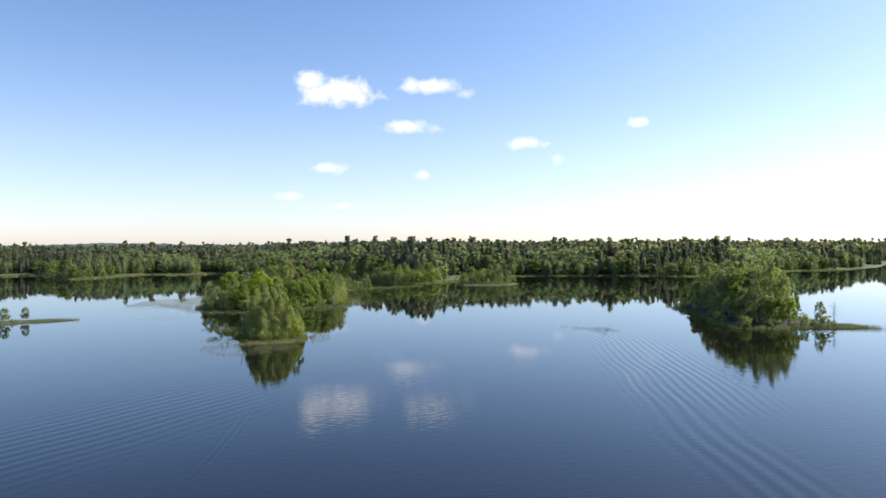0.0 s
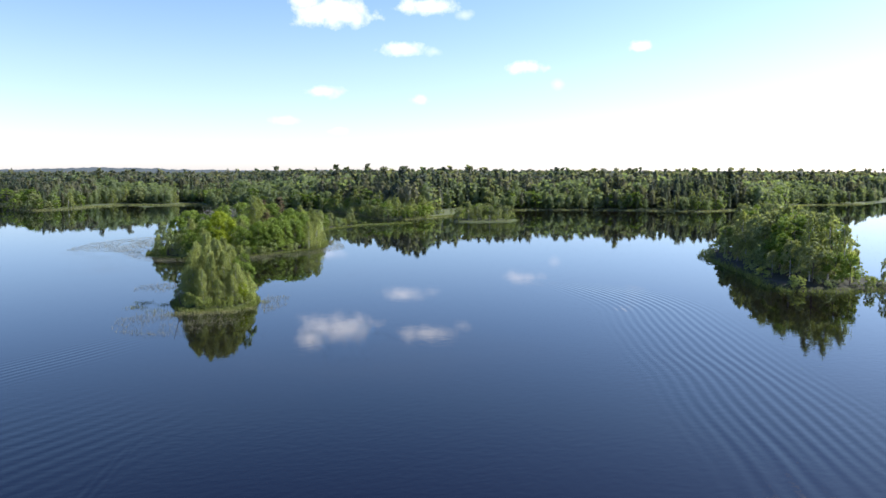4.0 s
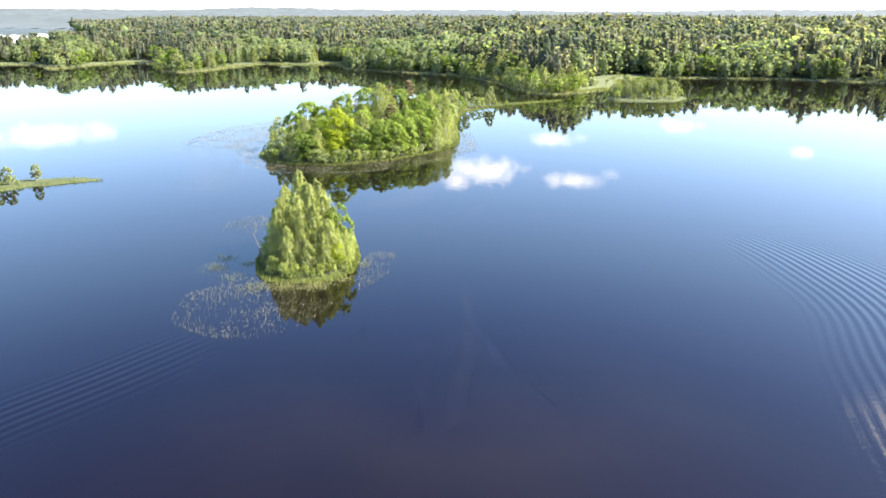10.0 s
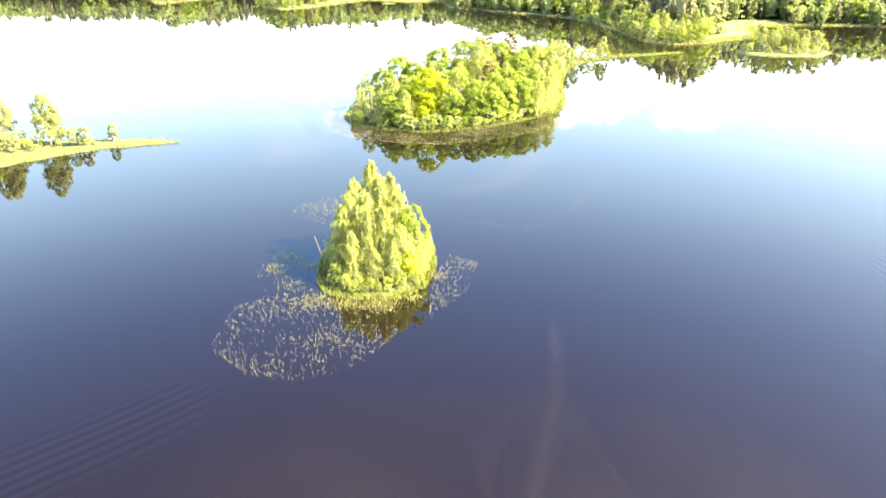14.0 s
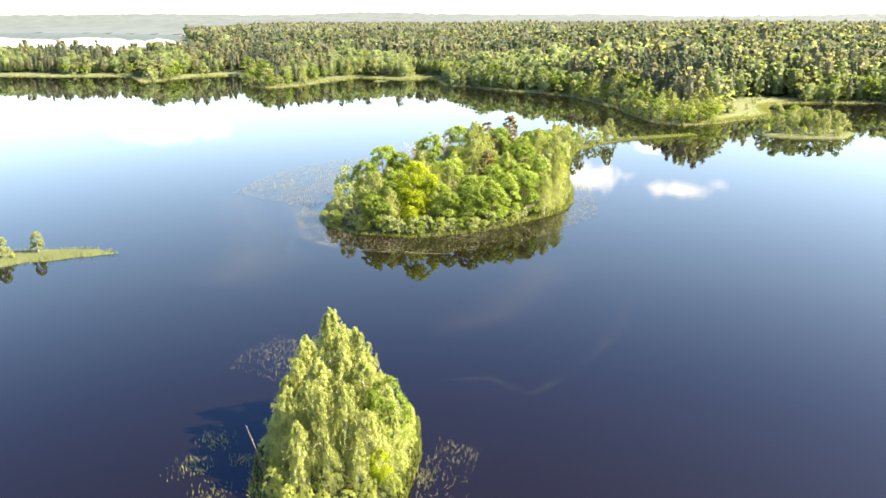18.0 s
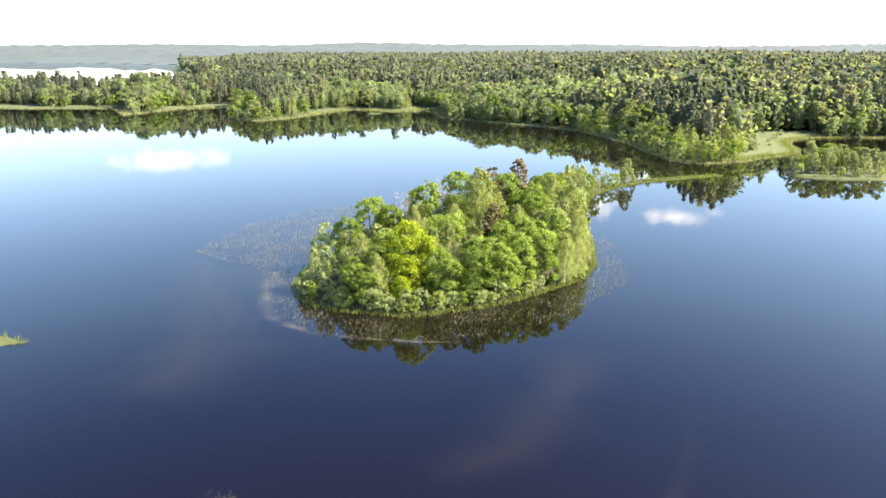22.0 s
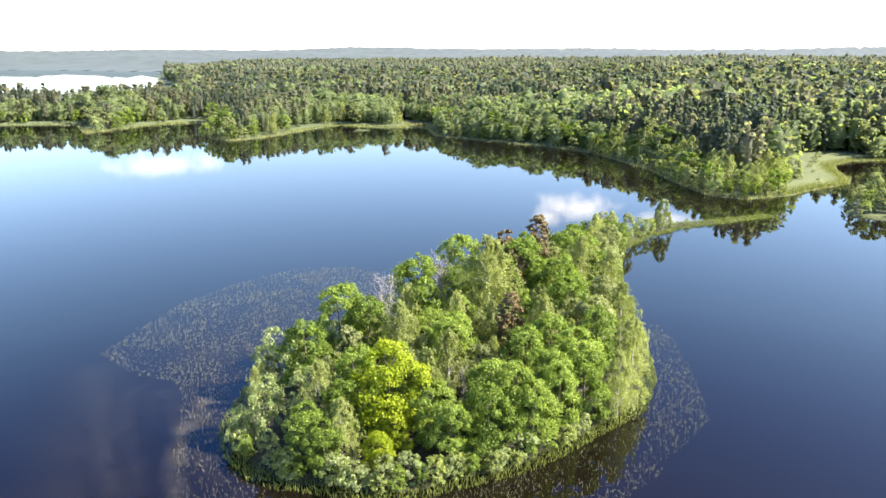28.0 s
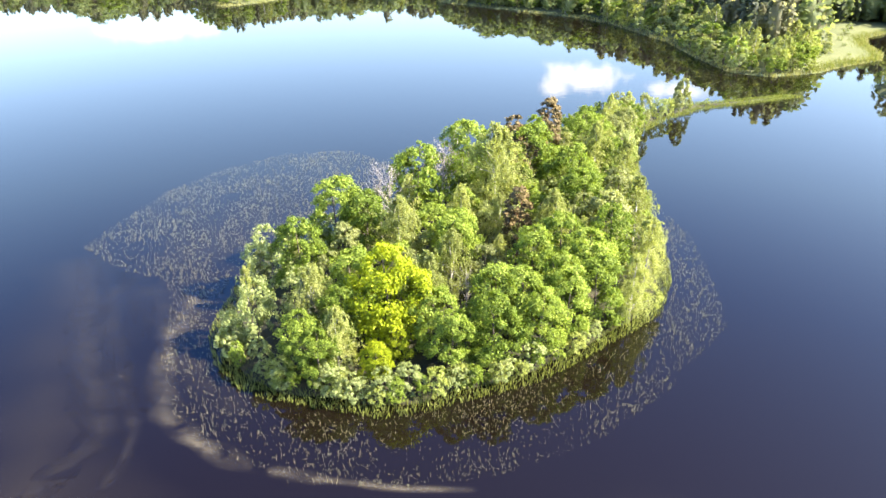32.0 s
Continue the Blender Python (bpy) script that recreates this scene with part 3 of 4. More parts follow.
SPIT_D = [(-44, 64), (-50, 61.5), (-57, 58.5), (-63, 53.5), (-68, 48), (-76, 41), (-95, 26), (-120, 20), (-125, 60), (-100, 68), (-84, 66), (-69, 63.5),
          (-57, 65.5), (-49, 66)]
ISLE_F = [(109, 188), (113, 183), (121, 180), (134, 180), (143, 190), (139, 200), (126, 205), (113, 199)]
ISLET_G = [(-36, 381), (-31, 379.5), (-27, 382), (-30, 386), (-35, 385)]

water = new("water", tri_mesh("water", [(-9000, -6000, 0), (9000, -6000, 0), (9000, 9000, 0), (-9000, 9000, 0)], [(0, 1, 2), (0, 2, 3)], M_WATER))
tagged(water, "calm dark brown lake water mirroring the sky", "lake", kind="structure")


def axis_steps(lo, fine_lo, fine_hi, hi, fine, growth=1.22):
    a = list(np.arange(fine_lo, fine_hi, fine))
    s, v = fine, fine_hi
    up = []
    while v < hi:
        up.append(v)
        s = s * growth if v > 2600 else min(s * growth, 36)
        v += s
    s, v, dn = fine, fine_lo - fine, []
    while v > lo:
        dn.append(v)
        s = s * growth if v < -2600 else min(s * growth, 36)
        v -= s
    return np.array([lo] + dn[::-1] + a + up + [hi])


def hills(P):
    """Rolling rise of the mainland away from the lake."""
    d = np.maximum(P[:, 1] - 380, 0)
    far = np.clip((np.hypot(P[:, 0], P[:, 1]) - 2300) / 2300, 0, 1)
    return np.clip(d / 400, 0, 1) * 3.0 + far ** 1.3 * (22 + 18 * ripple_noise(P, 0.0011, 5.0)) + 3 * np.clip(d / 500, 0, 1) * ripple_noise(P, 0.004, 2.0)


xs = axis_steps(-5800, -290, 660, 5800, 4.0)
ys = axis_steps(180, 190, 440, 5200, 4.0)
X, Y = np.meshgrid(xs, ys)
P = np.stack([X.ravel(), Y.ravel()], 1)
sd = np.minimum(shore_distance(P, MAIN), -shore_distance(P, LAKE_TWO) - 10) + 1.2 * ripple_noise(P, 0.12, 1.0)
z = np.clip(sd * 0.12, -0.8, 0.9) + np.where(sd > 3, hills(P), 0)
# under the closed canopy of the farthest woods the ground lies lower
under = (np.hypot(P[:, 0], P[:, 1]) > 1780) | ((P[:, 0] < -450) & (P[:, 1] > 1290))
z = np.where(under & (z > -0.5), -0.5, z)
nx = len(xs)
i = (np.arange(len(ys) - 1)[:, None] * nx + np.arange(nx - 1)[None]).ravel()
i = i[(z[i] > -0.75) | (z[i + 1] > -0.75) | (z[i + nx] > -0.75) | (z[i + nx + 1] > -0.75)]
F = np.concatenate([np.stack([i, i + 1, i + nx + 1], 1), np.stack([i, i + nx + 1, i + nx], 1)])
used, inv = np.unique(F, return_inverse=True)
MEADOWS = [((-166, 374), 12), ((-140, 420), 9), ((-62, 384), 9), ((-46, 406), 9), ((-28, 400), 8), ((-10, 396), 9), ((113, 219), 8), ((121, 226), 11), ((129, 238), 12), ((131, 250), 12),
           ((137, 263), 12), ((147, 277), 12), ((160, 286), 11), ((370, 256), 12), ((395, 272), 14), ((480, 292), 20), ((560, 340), 40), ((650, 405), 60)]
cover_map = np.zeros(len(P))
for (mx_, my_), mr in MEADOWS:
    cover_map = np.maximum(cover_map, np.clip(1.3 - np.hypot(P[:, 0] - mx_, P[:, 1] - my_) / mr, 0, 1))
ground = new("ground", tri_mesh("ground", np.column_stack([P, z])[used], inv.reshape(F.shape), M_SHORE, cover_map[used]))
tagged(ground, "pale green meadow and forest floor of the lake shore", "ground", kind="structure")

land("island_ground", ISLE_A, 0.8, 0.6, M_GROUND, "low wooded island of dark earth and grass", "island", inset=0.7)
land("islet_ground", ISLE_B, 0.5, 0.4, M_MEADOW, "small round islet covered in sedge", "island", inset=0.9)
land("island_ground", ISLE_C, 1.0, 0.7, M_GROUND, "shaded wooded island with a grassy tip", "island", inset=0.8)
land("spit_ground", SPIT_D, 1.0, 0.35, M_MEADOW, "flat bright green grassy spit", "spit")
land("islet_ground", ISLE_F, 1.0, 0.5, M_MEADOW, "low grassy islet thick with young trees", "island")
land("islet_ground", ISLET_G, 0.8, 0.3, M_MEADOW, "tiny grassy tussock islet", "island")

# ---- trees of the large island ----
rng = np.random.default_rng(11)
placed = []


def grove(kind, rows, where, group, detail=1.0, wide=1.0, z=0.3):
    for x, y, h in rows:
        placed.append((x, y, h))
        plant(kind, x, y, h, rng, where, group, z, detail, wide=wide)


A = "on the large island"
GA = "trees of the large island"
grove("alder", [(-3.7, 102.5, 11), (0.1, 100.4, 10), (5.5, 112.4, 12.5), (21.2, 121.7, 12), (26.8, 117.4, 10.5), (26.6, 108.1, 10), (10.4, 96, 9.5), (18.8, 92.5, 9),
                (-3.7, 78.5, 7), (-1.9, 77, 6), (13.9, 79.8, 8), (10.1, 78.6, 7), (18.5, 82, 7.5), (21.5, 85, 8.5), (24.7, 87, 8.5), (24.4, 91, 9.5),
                (20.5, 88.1, 8.5), (22.3, 95.7, 9.5), (27.9, 96.4, 10), (0.1, 86.9, 9), (-0.4, 81.7, 8), (17, 84.4, 8.5)], A, GA, 1.5)
grove("maple", [(4.1, 83, 11.3), (3.3, 77.2, 4.5), (4.8, 80.8, 5)], A, GA, 1.5)
grove("alder", [(-6.5, 93.8, 9.5), (12.4, 121.5, 12.3), (14.3, 85.2, 8.5)], A, GA, 1.5)
grove("birch", [(16, 113, 14.4)], A, GA, 2.0, 1.5)
grove("birch", [(4.1, 97.6, 10.5), (39, 152, 8.8), (44, 159.5, 7.5), (7.7, 85.8, 9.5), (-0.4, 78.7, 7.5), (22.1, 101.4, 10), (-3.2, 83, 9.5),
                (28.7, 88.5, 8), (32, 96, 9), (33.5, 107.8, 9.3), (34.8, 121.2, 9.8), (10.1, 92.4, 9), (31.5, 126.3, 11)], A, GA, 1.5, wide=1.25)
grove("pine", [(24.8, 129.8, 13.6), (19, 121.9, 13), (18, 102.2, 10)], A, GA, 1.3, 1.35)
grove("spruce", [(-3.9, 82.6, 9)], A, GA)
grove("willow", [(-9.9, 94.6, 8), (-9, 83.8, 7), (-7.7, 79.4, 3.5), (-11.5, 83.2, 4)], A, GA, wide=0.7)
grove("willow", [(-0.6, 76, 3), (2, 75.6, 2), (4, 75.4, 3), (6.2, 76, 3), (27.7, 88.3, 2.2), (22.8, 83.7, 2), (15.2, 78.9, 2), (11.1, 77, 2), (52.4, 168.1, 4)], A, GA)
grove("dead", [(1.1, 107.3, 10), (8.8, 115.6, 12), (11.6, 86.5, 6.5), (2.5, 106.1, 10)], A, GA)
grove("young_birch", [(48, 162.5, 6.5), (58.6, 173, 7.2), (57, 171.2, 5)], "on the island's grassy tail", GA, wide=1.25)
grove("sallow", [(51, 166.5, 2.6), (55, 169.8, 3.6), (61, 175.3, 2.2), (66, 178.4, 1.4), (46.5, 160.5, 3)], "on the island's grassy tail", GA, 0.5, 0.8)
for k in range(64):
    a, b2 = ISLE_A[k % 14], ISLE_A[(k + 1) % 14]
    w = rng.uniform(0, 1)
    cx, cy = a[0] + (b2[0] - a[0]) * w, a[1] + (b2[1] - a[1]) * w
    inn = rng.uniform(0.5, 1.6)
    d = math.hypot(12 - cx, 100 - cy)
    grove(("willow", "alder", "sallow", "alder")[k % 4], [(cx + (12 - cx) / d * inn, cy + (100 - cy) / d * inn, rng.uniform(1.0, 3.0))], A, GA, 0.5, rng.uniform(0.8, 1.2))
# the rest of the canopy
for q in range(900):
    x, y = rng.uniform(-13, 46), rng.uniform(75, 160)
    sdq = shore_distance(np.array([[x, y]]), ISLE_A)[0]
    if sdq < 0.5 or any((x - a) ** 2 + (y - b2) ** 2 < 2.7 ** 2 for a, b2, _ in placed):
        continue
    h = min(2.5 + sdq * 0.9 + max(0, y - 85) * 0.05, 7.0 if y < 100 else 8.5) * rng.uniform(0.75, 1.1)
    kind = ["alder", "grey_alder", "birch", "willow", "alder"][rng.integers(5)]
    if kind == "willow":
        h = min(h, 5.5)
    grove(kind, [(x, y, h)], A, GA, wide=0.8 if kind == "willow" else 1.0)

# ---- birch islet ----
B = "on the small islet"
GB = "trees of the small islet"
grove("birch", [(-0.3, 13.7, 11.5), (-2, 11.1, 10), (2.3, 11.5, 10.6), (-2.6, 5.6, 8), (1.6, 9.1, 10), (-0.3, 7.5, 9.6), (3.4, 8, 9.2), (2.2, 4.8, 8.8), (-3.2, 7.8, 7.6), (0.6, 15.5, 9),
                (0.2, 4.4, 8.4), (-1.4, 3.2, 6.2), (1, 10.6, 10.4), (-2.6, 9.4, 8.6), (3.2, 10, 9.4), (-0.9, 5.8, 8.4)], B, GB, 1.7, wide=0.95)
grove("alder", [(5.3, 7, 8.3)], B, GB, 1.5, wide=0.75)
grove("birch", [(4, 4, 6.8), (5, 4.6, 5.4), (5.4, 8.8, 5), (6, 6, 5), (-3.2, 4.8, 5), (4.4, 11.2, 6.5), (-3.2, 10.8, 6), (3.4, 2.4, 4.8), (1.2, 2.2, 4.6), (-1.2, 2, 3.6)], B, GB, 1.5, wide=1.2)
grove("sallow", [(-3.4, 2.4, 2.4), (-1.9, 0.9, 1.9), (-0.4, 0.7, 1.7), (0.9, 0.5, 1.6), (2.8, 0.7, 1.6), (4.4, 1.6, 1.9), (5.1, 3.4, 2.2), (-3.6, 4.6, 2.2), (5.3, 6.2, 2.4), (-2.6, 1.9, 2.2), (0, 1.8, 1.5), (3.6, 1.5, 1.5), (-1.2, 0.4, 1.3), (1.9, 0.3, 1.2), (6.4, 5.2, 2.4), (6.8, 8.4, 2.8), (6.2, 2.4, 1.9), (6.6, 11.4, 2.8)], B, GB, wide=0.75)
grove("willow", [(-4.3, 7, 2.8), (5.6, 10.6, 3), (4.4, 13.4, 3.2), (-3.4, 13, 3.2), (2, 16, 3), (-1.4, 15.8, 3), (-4.6, 9.8, 2.8)], B, GB)
grove("maple", [(5, 3.4, 3.4)], B, GB)

snag = thing("dead_tree", (-4.6, 4.6, 0.1))
part("trunk", tri_mesh("snag", *tube([(0, 0, -0.3), (-0.5, -0.1, 2.2), (-1.3, -0.2, 5.2)], [0.09, 0.07, 0.035], 7), M_BARK), snag)
tagged(snag, "leaning bare grey trunk on the small islet", "tree", GB)

# ---- shaded island ----
C = "on the shaded island"
GC = "trees of the shaded island"
start = len(placed)
for q in range(700):
    x, y = rng.uniform(102, 154), rng.uniform(-24, 50)
    sdq = shore_distance(np.array([[x, y]]), ISLE_C)[0]
    if sdq < 3.1 or (x > 126 and y < -8) or any((x - a) ** 2 + (y - b2) ** 2 < 2.9 ** 2 for a, b2, _ in placed[start:]):
        continue
    h = min(0.6 + sdq * 1.45, 14.0) * rng.uniform(0.85, 1.08)
    kind = ["grey_alder", "grey_alder", "birch", "young_birch", "willow", "alder"][rng.integers(6)]
    grove(kind, [(x, y, min(h, 6) if kind == "willow" else h)], C, GC, 0.45, 0.7 if kind == "willow" else 1.0)
grove("dead", [(128.5, -17, 5)], C, GC)
for k in range(40):
    a, b2 = ISLE_C[(k * 2 + 5) % 15], ISLE_C[(k * 2 + 6) % 15]
    w = rng.uniform(0, 1)
    cx, cy = a[0] + (b2[0] - a[0]) * w, a[1] + (b2[1] - a[1]) * w
    if cx > 126 and cy < -8:
        continue
    mxx = 120 + (cy + 20) * 0.35
    cx += math.copysign(rng.uniform(1.6, 2.8), mxx - cx)
    grove("willow" if k % 2 else "sallow", [(cx, cy, rng.uniform(1.2, 2.8))], C, GC, 0.3)
grove("willow", [(122, -17.5, 1.6), (126, -19.5, 1.4), (117, -16.5, 1.8), (112, -15.8, 1.8)], C, GC, 0.6)

# ---- grassy spit ----
D = "on the grassy spit"
GD = "trees of the grassy spit"
grove("young_birch", [(-77, 60.2, 11), (-75, 58.6, 9.5), (-67.3, 60.3, 10.2), (-80.5, 58, 8.5), (-85, 56, 9), (-91, 50, 9.5), (-66.4, 61.4, 7)], D, GD, 1.5, 1.15)
grove("young_birch", [(-62.8, 60.2, 3.8), (-60.6, 60.4, 3.8), (-56.6, 63.6, 3.6)], D, GD, 0.9, 1.5)
grove("sallow", [(-73.5, 51, 4.2), (-77, 49, 5), (-65.2, 59, 1.5), (-82, 46, 5), (-70, 57, 2.2), (-59, 60.6, 0.9)], D, GD, 0.8, 0.8)
grove("willow", [(-71.5, 55.4, 3), (-74.5, 55.6, 4), (-69, 58.4, 2.8), (-79, 54.5, 4.4), (-62, 60.6, 1.3), (-72.4, 58.6, 3.6), (-68.3, 55.8, 1.6), (-84, 51, 4.5), (-88, 46, 5)], D, GD, 0.6, 0.9)

# ---- young trees of the far islet ----
Fw = "on the far grassy islet"
GF = "trees of the far islet"
grove("young_birch", [(114, 194, 6.5), (120, 198, 9), (124, 193, 8), (127, 188, 7.4), (133, 192, 7.8), (136, 188, 7), (129, 197, 8), (117, 189, 6.4), (121, 189, 7), (130, 185, 6), (138, 195, 7)], Fw, GF, 0.5, 1.35)
grove("sallow", [(122.6, 183.4, 3), (112.4, 187.5, 3.4), (118, 184, 2.6), (127, 182.8, 2.8), (133, 182.6, 3), (139.5, 190, 3.6), (114, 198, 3.4), (136, 199.5, 4), (125, 202, 4)], Fw, GF, 0.4, 0.8)
grove("alder", [(122, 195, 7), (126, 199, 8), (134, 197, 7), (127, 192, 6.5), (116, 193, 5.5)], Fw, GF, 0.5, 1.1)

# ---- shore woods of the mainland ----
S = "on the far lake shore"
GS = "trees along the far shore"
start = len(placed)
near = 0
for q in range(9000):
    belt = q % 2 == 0
    if belt:
        x, y = rng.uniform(66, 118), rng.uniform(205, 300)
    else:
        x, y = rng.uniform(-240, 420), rng.uniform(215, 430)
    sdq = shore_distance(np.array([[x, y]]), MAIN)[0]
    if sdq < (0.4 if x > 4 else 3.5) or sdq > (14 if belt else 12) or x > 400 or near >= 330:
        continue
    if min(math.hypot(x - q2[0], y - q2[1]) / r2 for q2, r2 in MEADOWS) < 0.9:
        continue
    gap = 3.1 if belt and x < 112 else 4.6
    if any((x - a) ** 2 + (y - b2) ** 2 < gap ** 2 for a, b2, _ in placed[start:]):
        continue
    near += 1
    kind = ["sallow", "grey_alder", "willow", "birch", "alder"][rng.integers(5)] if belt else ["alder", "birch", "alder", "willow", "grey_alder"][rng.integers(5)]
    h = (3.8 + sdq * 0.5) * rng.uniform(0.6, 1.55) if belt else (5.5 + sdq * 0.6) * rng.uniform(0.75, 1.25)
    grove(kind, [(x, y, min(h, 7.5) if kind in ("willow", "sallow") else h)], S, GS, 0.35 if belt else 0.2, 0.85 if kind in ("willow", "sallow") else 1.3, 0.1)
for x, y, h in ((103, 217, 6.5), (108, 228, 8), (100, 213, 5), (95, 211, 4.5), (88, 212, 4.5), (105, 222, 6.5)):
    grove("alder", [(x, y, h)], "on the peninsula tip", GS, 0.5, 1.2, 0.2)
grove("willow", [(113, 229, 2.6), (124, 233, 1.5), (129, 246, 1.8), (133, 257, 2.2), (140, 268, 2.8), (147, 279, 3), (118, 236, 3.2), (123, 244, 2.6)], "on the shore meadow", GS, 0.35, 1.0, 0.1)
for k, (x, y, h) in enumerate(((-101, 352, 7), (-97, 348, 6), (-92, 346.5, 7.5), (-87, 345.5, 7), (-82, 347, 5.5), (-104, 359, 9), (-98, 357, 10), (-91, 354, 11), (-85, 353, 9.5),
                               (-79, 354, 6), (-95, 364, 12), (-88, 362, 12.5), (-82, 361, 9), (-103, 368, 11), (-163, 379, 5), (-158, 388, 6.5), (-72, 362, 4), (-33, 383, 2.2), (-29, 383, 1.8))):
    grove(("alder", "grey_alder", "willow")[k % 3], [(x, y, min(h, 6) if k % 3 == 2 else h)], "on a far grassy point", GS, 0.35, 1.25 if k % 3 < 2 else 0.9, 0.1)


# ---- woodland behind, joined ----
def lo_template(kind, seed, sides, rings, clumps, leaf, core=0.55):
    """A far tree: a lumpy solid crown with clumps of foliage standing off it, and a bare stem under it."""
    r = np.random.default_rng(seed)
    wide, low, kd = {"spruce": (1.75, 0.03, "spire"), "pine": (1.75, 0.2, "cone"), "broad": (2.7, 0.04, "round")}[kind]

    def radius(u):
        if kd == "spire":
            return np.clip(1.02 - u, 0.03, 1) ** 0.9 * np.clip(0.5 + 4 * u, 0, 1)
        if kd == "cone":
            return np.clip(1.04 - u, 0.04, 1) ** 0.55 * np.clip(0.45 + 2.5 * u, 0, 1)
        return profile("round", u)
    V, F = [], []
    for k in range(rings):
        u = (k + 0.5) / rings
        for q in range(sides):
            a = 2 * math.pi * (q + 0.5 * (k % 2)) / sides
            rr = wide * core * radius(np.array(u)) * r.uniform(0.6, 1.25)
            V.append((rr * math.cos(a), rr * math.sin(a), 10 * (low + (1 - low) * u) + r.normal(0, 0.12)))
    for k in range(rings - 1):
        for q in range(sides):
            a, b2 = k * sides + q, k * sides + (q + 1) % sides
            F += [(a, b2, b2 + sides), (a, b2 + sides, a + sides)]
    V += [(0, 0, 10.0), (0, 0, 10 * low)]
    n = len(V)
    for q in range(sides):
        F += [((rings - 1) * sides + q, (rings - 1) * sides + (q + 1) % sides, n - 2), ((q + 1) % sides, q, n - 1)]
    pieces = [(np.array(V), np.array(F))]
    if clumps:
        u = r.uniform(0.02, 1, clumps) ** (0.75 if kd == "spire" else 0.9)
        a = r.uniform(0, 6.28, clumps)
        rr = wide * radius(u) * r.uniform(0.5, 1.2, clumps)
        C = np.stack([rr * np.cos(a), rr * np.sin(a), 10 * (low + (1 - low) * u)], 1)
        N = np.stack([np.cos(a), np.sin(a), 0.3 + 0.6 * u], 1)
        pieces.append(leaves(r, C, N, leaf, 0.75, 1.0))
    if kd == "cone":
        pieces.append(tube([(0, 0, -0.2), (0, 0, 4)], [0.14, 0.1], 3))
    return merge(pieces)


def stamp(templates, X, Y, Z, H, pick, rng, wide=1.0):
    """All copies of a few templates as one set of arrays."""
    vs, fs, ts, n = [], [], [], 0
    for k, (V, F) in enumerate(templates):
        sel = np.nonzero(pick == k)[0]
        if not len(sel):
            continue
        a = rng.uniform(0, 6.28, len(sel))
        s = H[sel] / 10.0
        w = s * wide * rng.uniform(0.85, 1.2, len(sel))
        ca, sa = np.cos(a) * w, np.sin(a) * w
        x = V[None, :, 0] * ca[:, None] - V[None, :, 1] * sa[:, None] + X[sel][:, None]
        y = V[None, :, 0] * sa[:, None] + V[None, :, 1] * ca[:, None] + Y[sel][:, None]
        zz = V[None, :, 2] * s[:, None] + Z[sel][:, None]
        vs.append(np.stack([x, y, zz], 2).reshape(-1, 3))
        fs.append((F[None] + (np.arange(len(sel)) * len(V))[:, None, None]).reshape(-1, 3) + n)
        ts.append(np.repeat(rng.uniform(0, 1, len(sel)), len(V)))
        n += len(sel) * len(V)
    return np.concatenate(vs), np.concatenate(fs), np.concatenate(ts)


def scatter(rng, x0, x1, y0, y1, step):
    gx, gy = np.meshgrid(np.arange(x0, x1, step), np.arange(y0, y1, step))
    P = np.stack([gx.ravel(), gy.ravel()], 1) + rng.uniform(-0.48, 0.48, (gx.size, 2)) * step
    return P


def in_view(P, margin=60):
    """The wedge of country that the flight looks over."""
    x, y = P[:, 0], P[:, 1] + 60
    return (x > -0.68 * y - margin) & (x < 1.42 * y + margin)


def wood(name, P, kinds, tmpl, hmin, hmax, mats, label, rng, base_wide=1.0, edge=None):
    """Splits by kind so that conifers and broadleaves keep their own needles and leaves."""
    patch = ripple_noise(P, 0.012, 9.0) + 0.5 * ripple_noise(P, 0.04, 4.0) + rng.normal(0, 0.22, len(P))
    Z = np.where(True, hills(P), 0) + 0.5
    H = rng.uniform(hmin, hmax, len(P)) * (1 + 0.2 * ripple_noise(P, 0.02, 6.0))
    bearing = np.degrees(np.arctan2(P[:, 0] + 10, P[:, 1] + 140))
    H *= np.interp(bearing, [-30, -2, 14, 60], [0.84, 0.84, 1.03, 1.0]) * np.where(rng.uniform(0, 1, len(P)) < 0.06, 1.18, 1.0)
    if edge is not None:
        H = H * np.clip(0.42 + edge / 42, 0.42, 1)
        patch = patch + np.clip(1 - edge / 22, 0, 1) * 0.4
    cls = np.digitize(patch, kinds)
    for k, (tl, mat, nm) in enumerate(zip(tmpl, mats, ("spruce", "pine", "broadleaf"))):
        s = cls == k
        if not s.any():
            continue
        pk = rng.integers(0, len(tl), s.sum())
        V, F, tone = stamp(tl, P[s, 0], P[s, 1], Z[s], H[s] * (1.0, 1.02, 0.86)[k], pk, rng, base_wide)
        ob = new(f"{nm}_woodland", tri_mesh(f"{nm}_woodland", V, F, mat, tone))
        tagged(ob, label.replace("KIND", nm), "forest", kind="stuff")


# pale, bluish pine green: the haze of distance is mixed into the colour
M_PINEWOOD = foliage("hazed_pinewood_needles", (0.115, 0.122, 0.085), (0.165, 0.17, 0.115), (0.205, 0.21, 0.14), 0.62, leaf=0.12, tree=0.5)
rng = np.random.default_rng(5)
KINDS = ("spruce", "pine", "broad")
hi = [[lo_template(k, 40 + q, 5, 4, 150 if k == "broad" else 90, 0.5 if k == "broad" else 0.4, 0.6 if k == "broad" else 0.62) for q in range(5)] for k in KINDS]
me_ = [[lo_template(k, 60 + q, 4, 3, 20, 0.75, 0.68) for q in range(4)] for k in KINDS]
tiny = [[lo_template(k, 80 + q, 4, 2, 3, 0.9, 0.8) for q in range(3)] for k in KINDS]
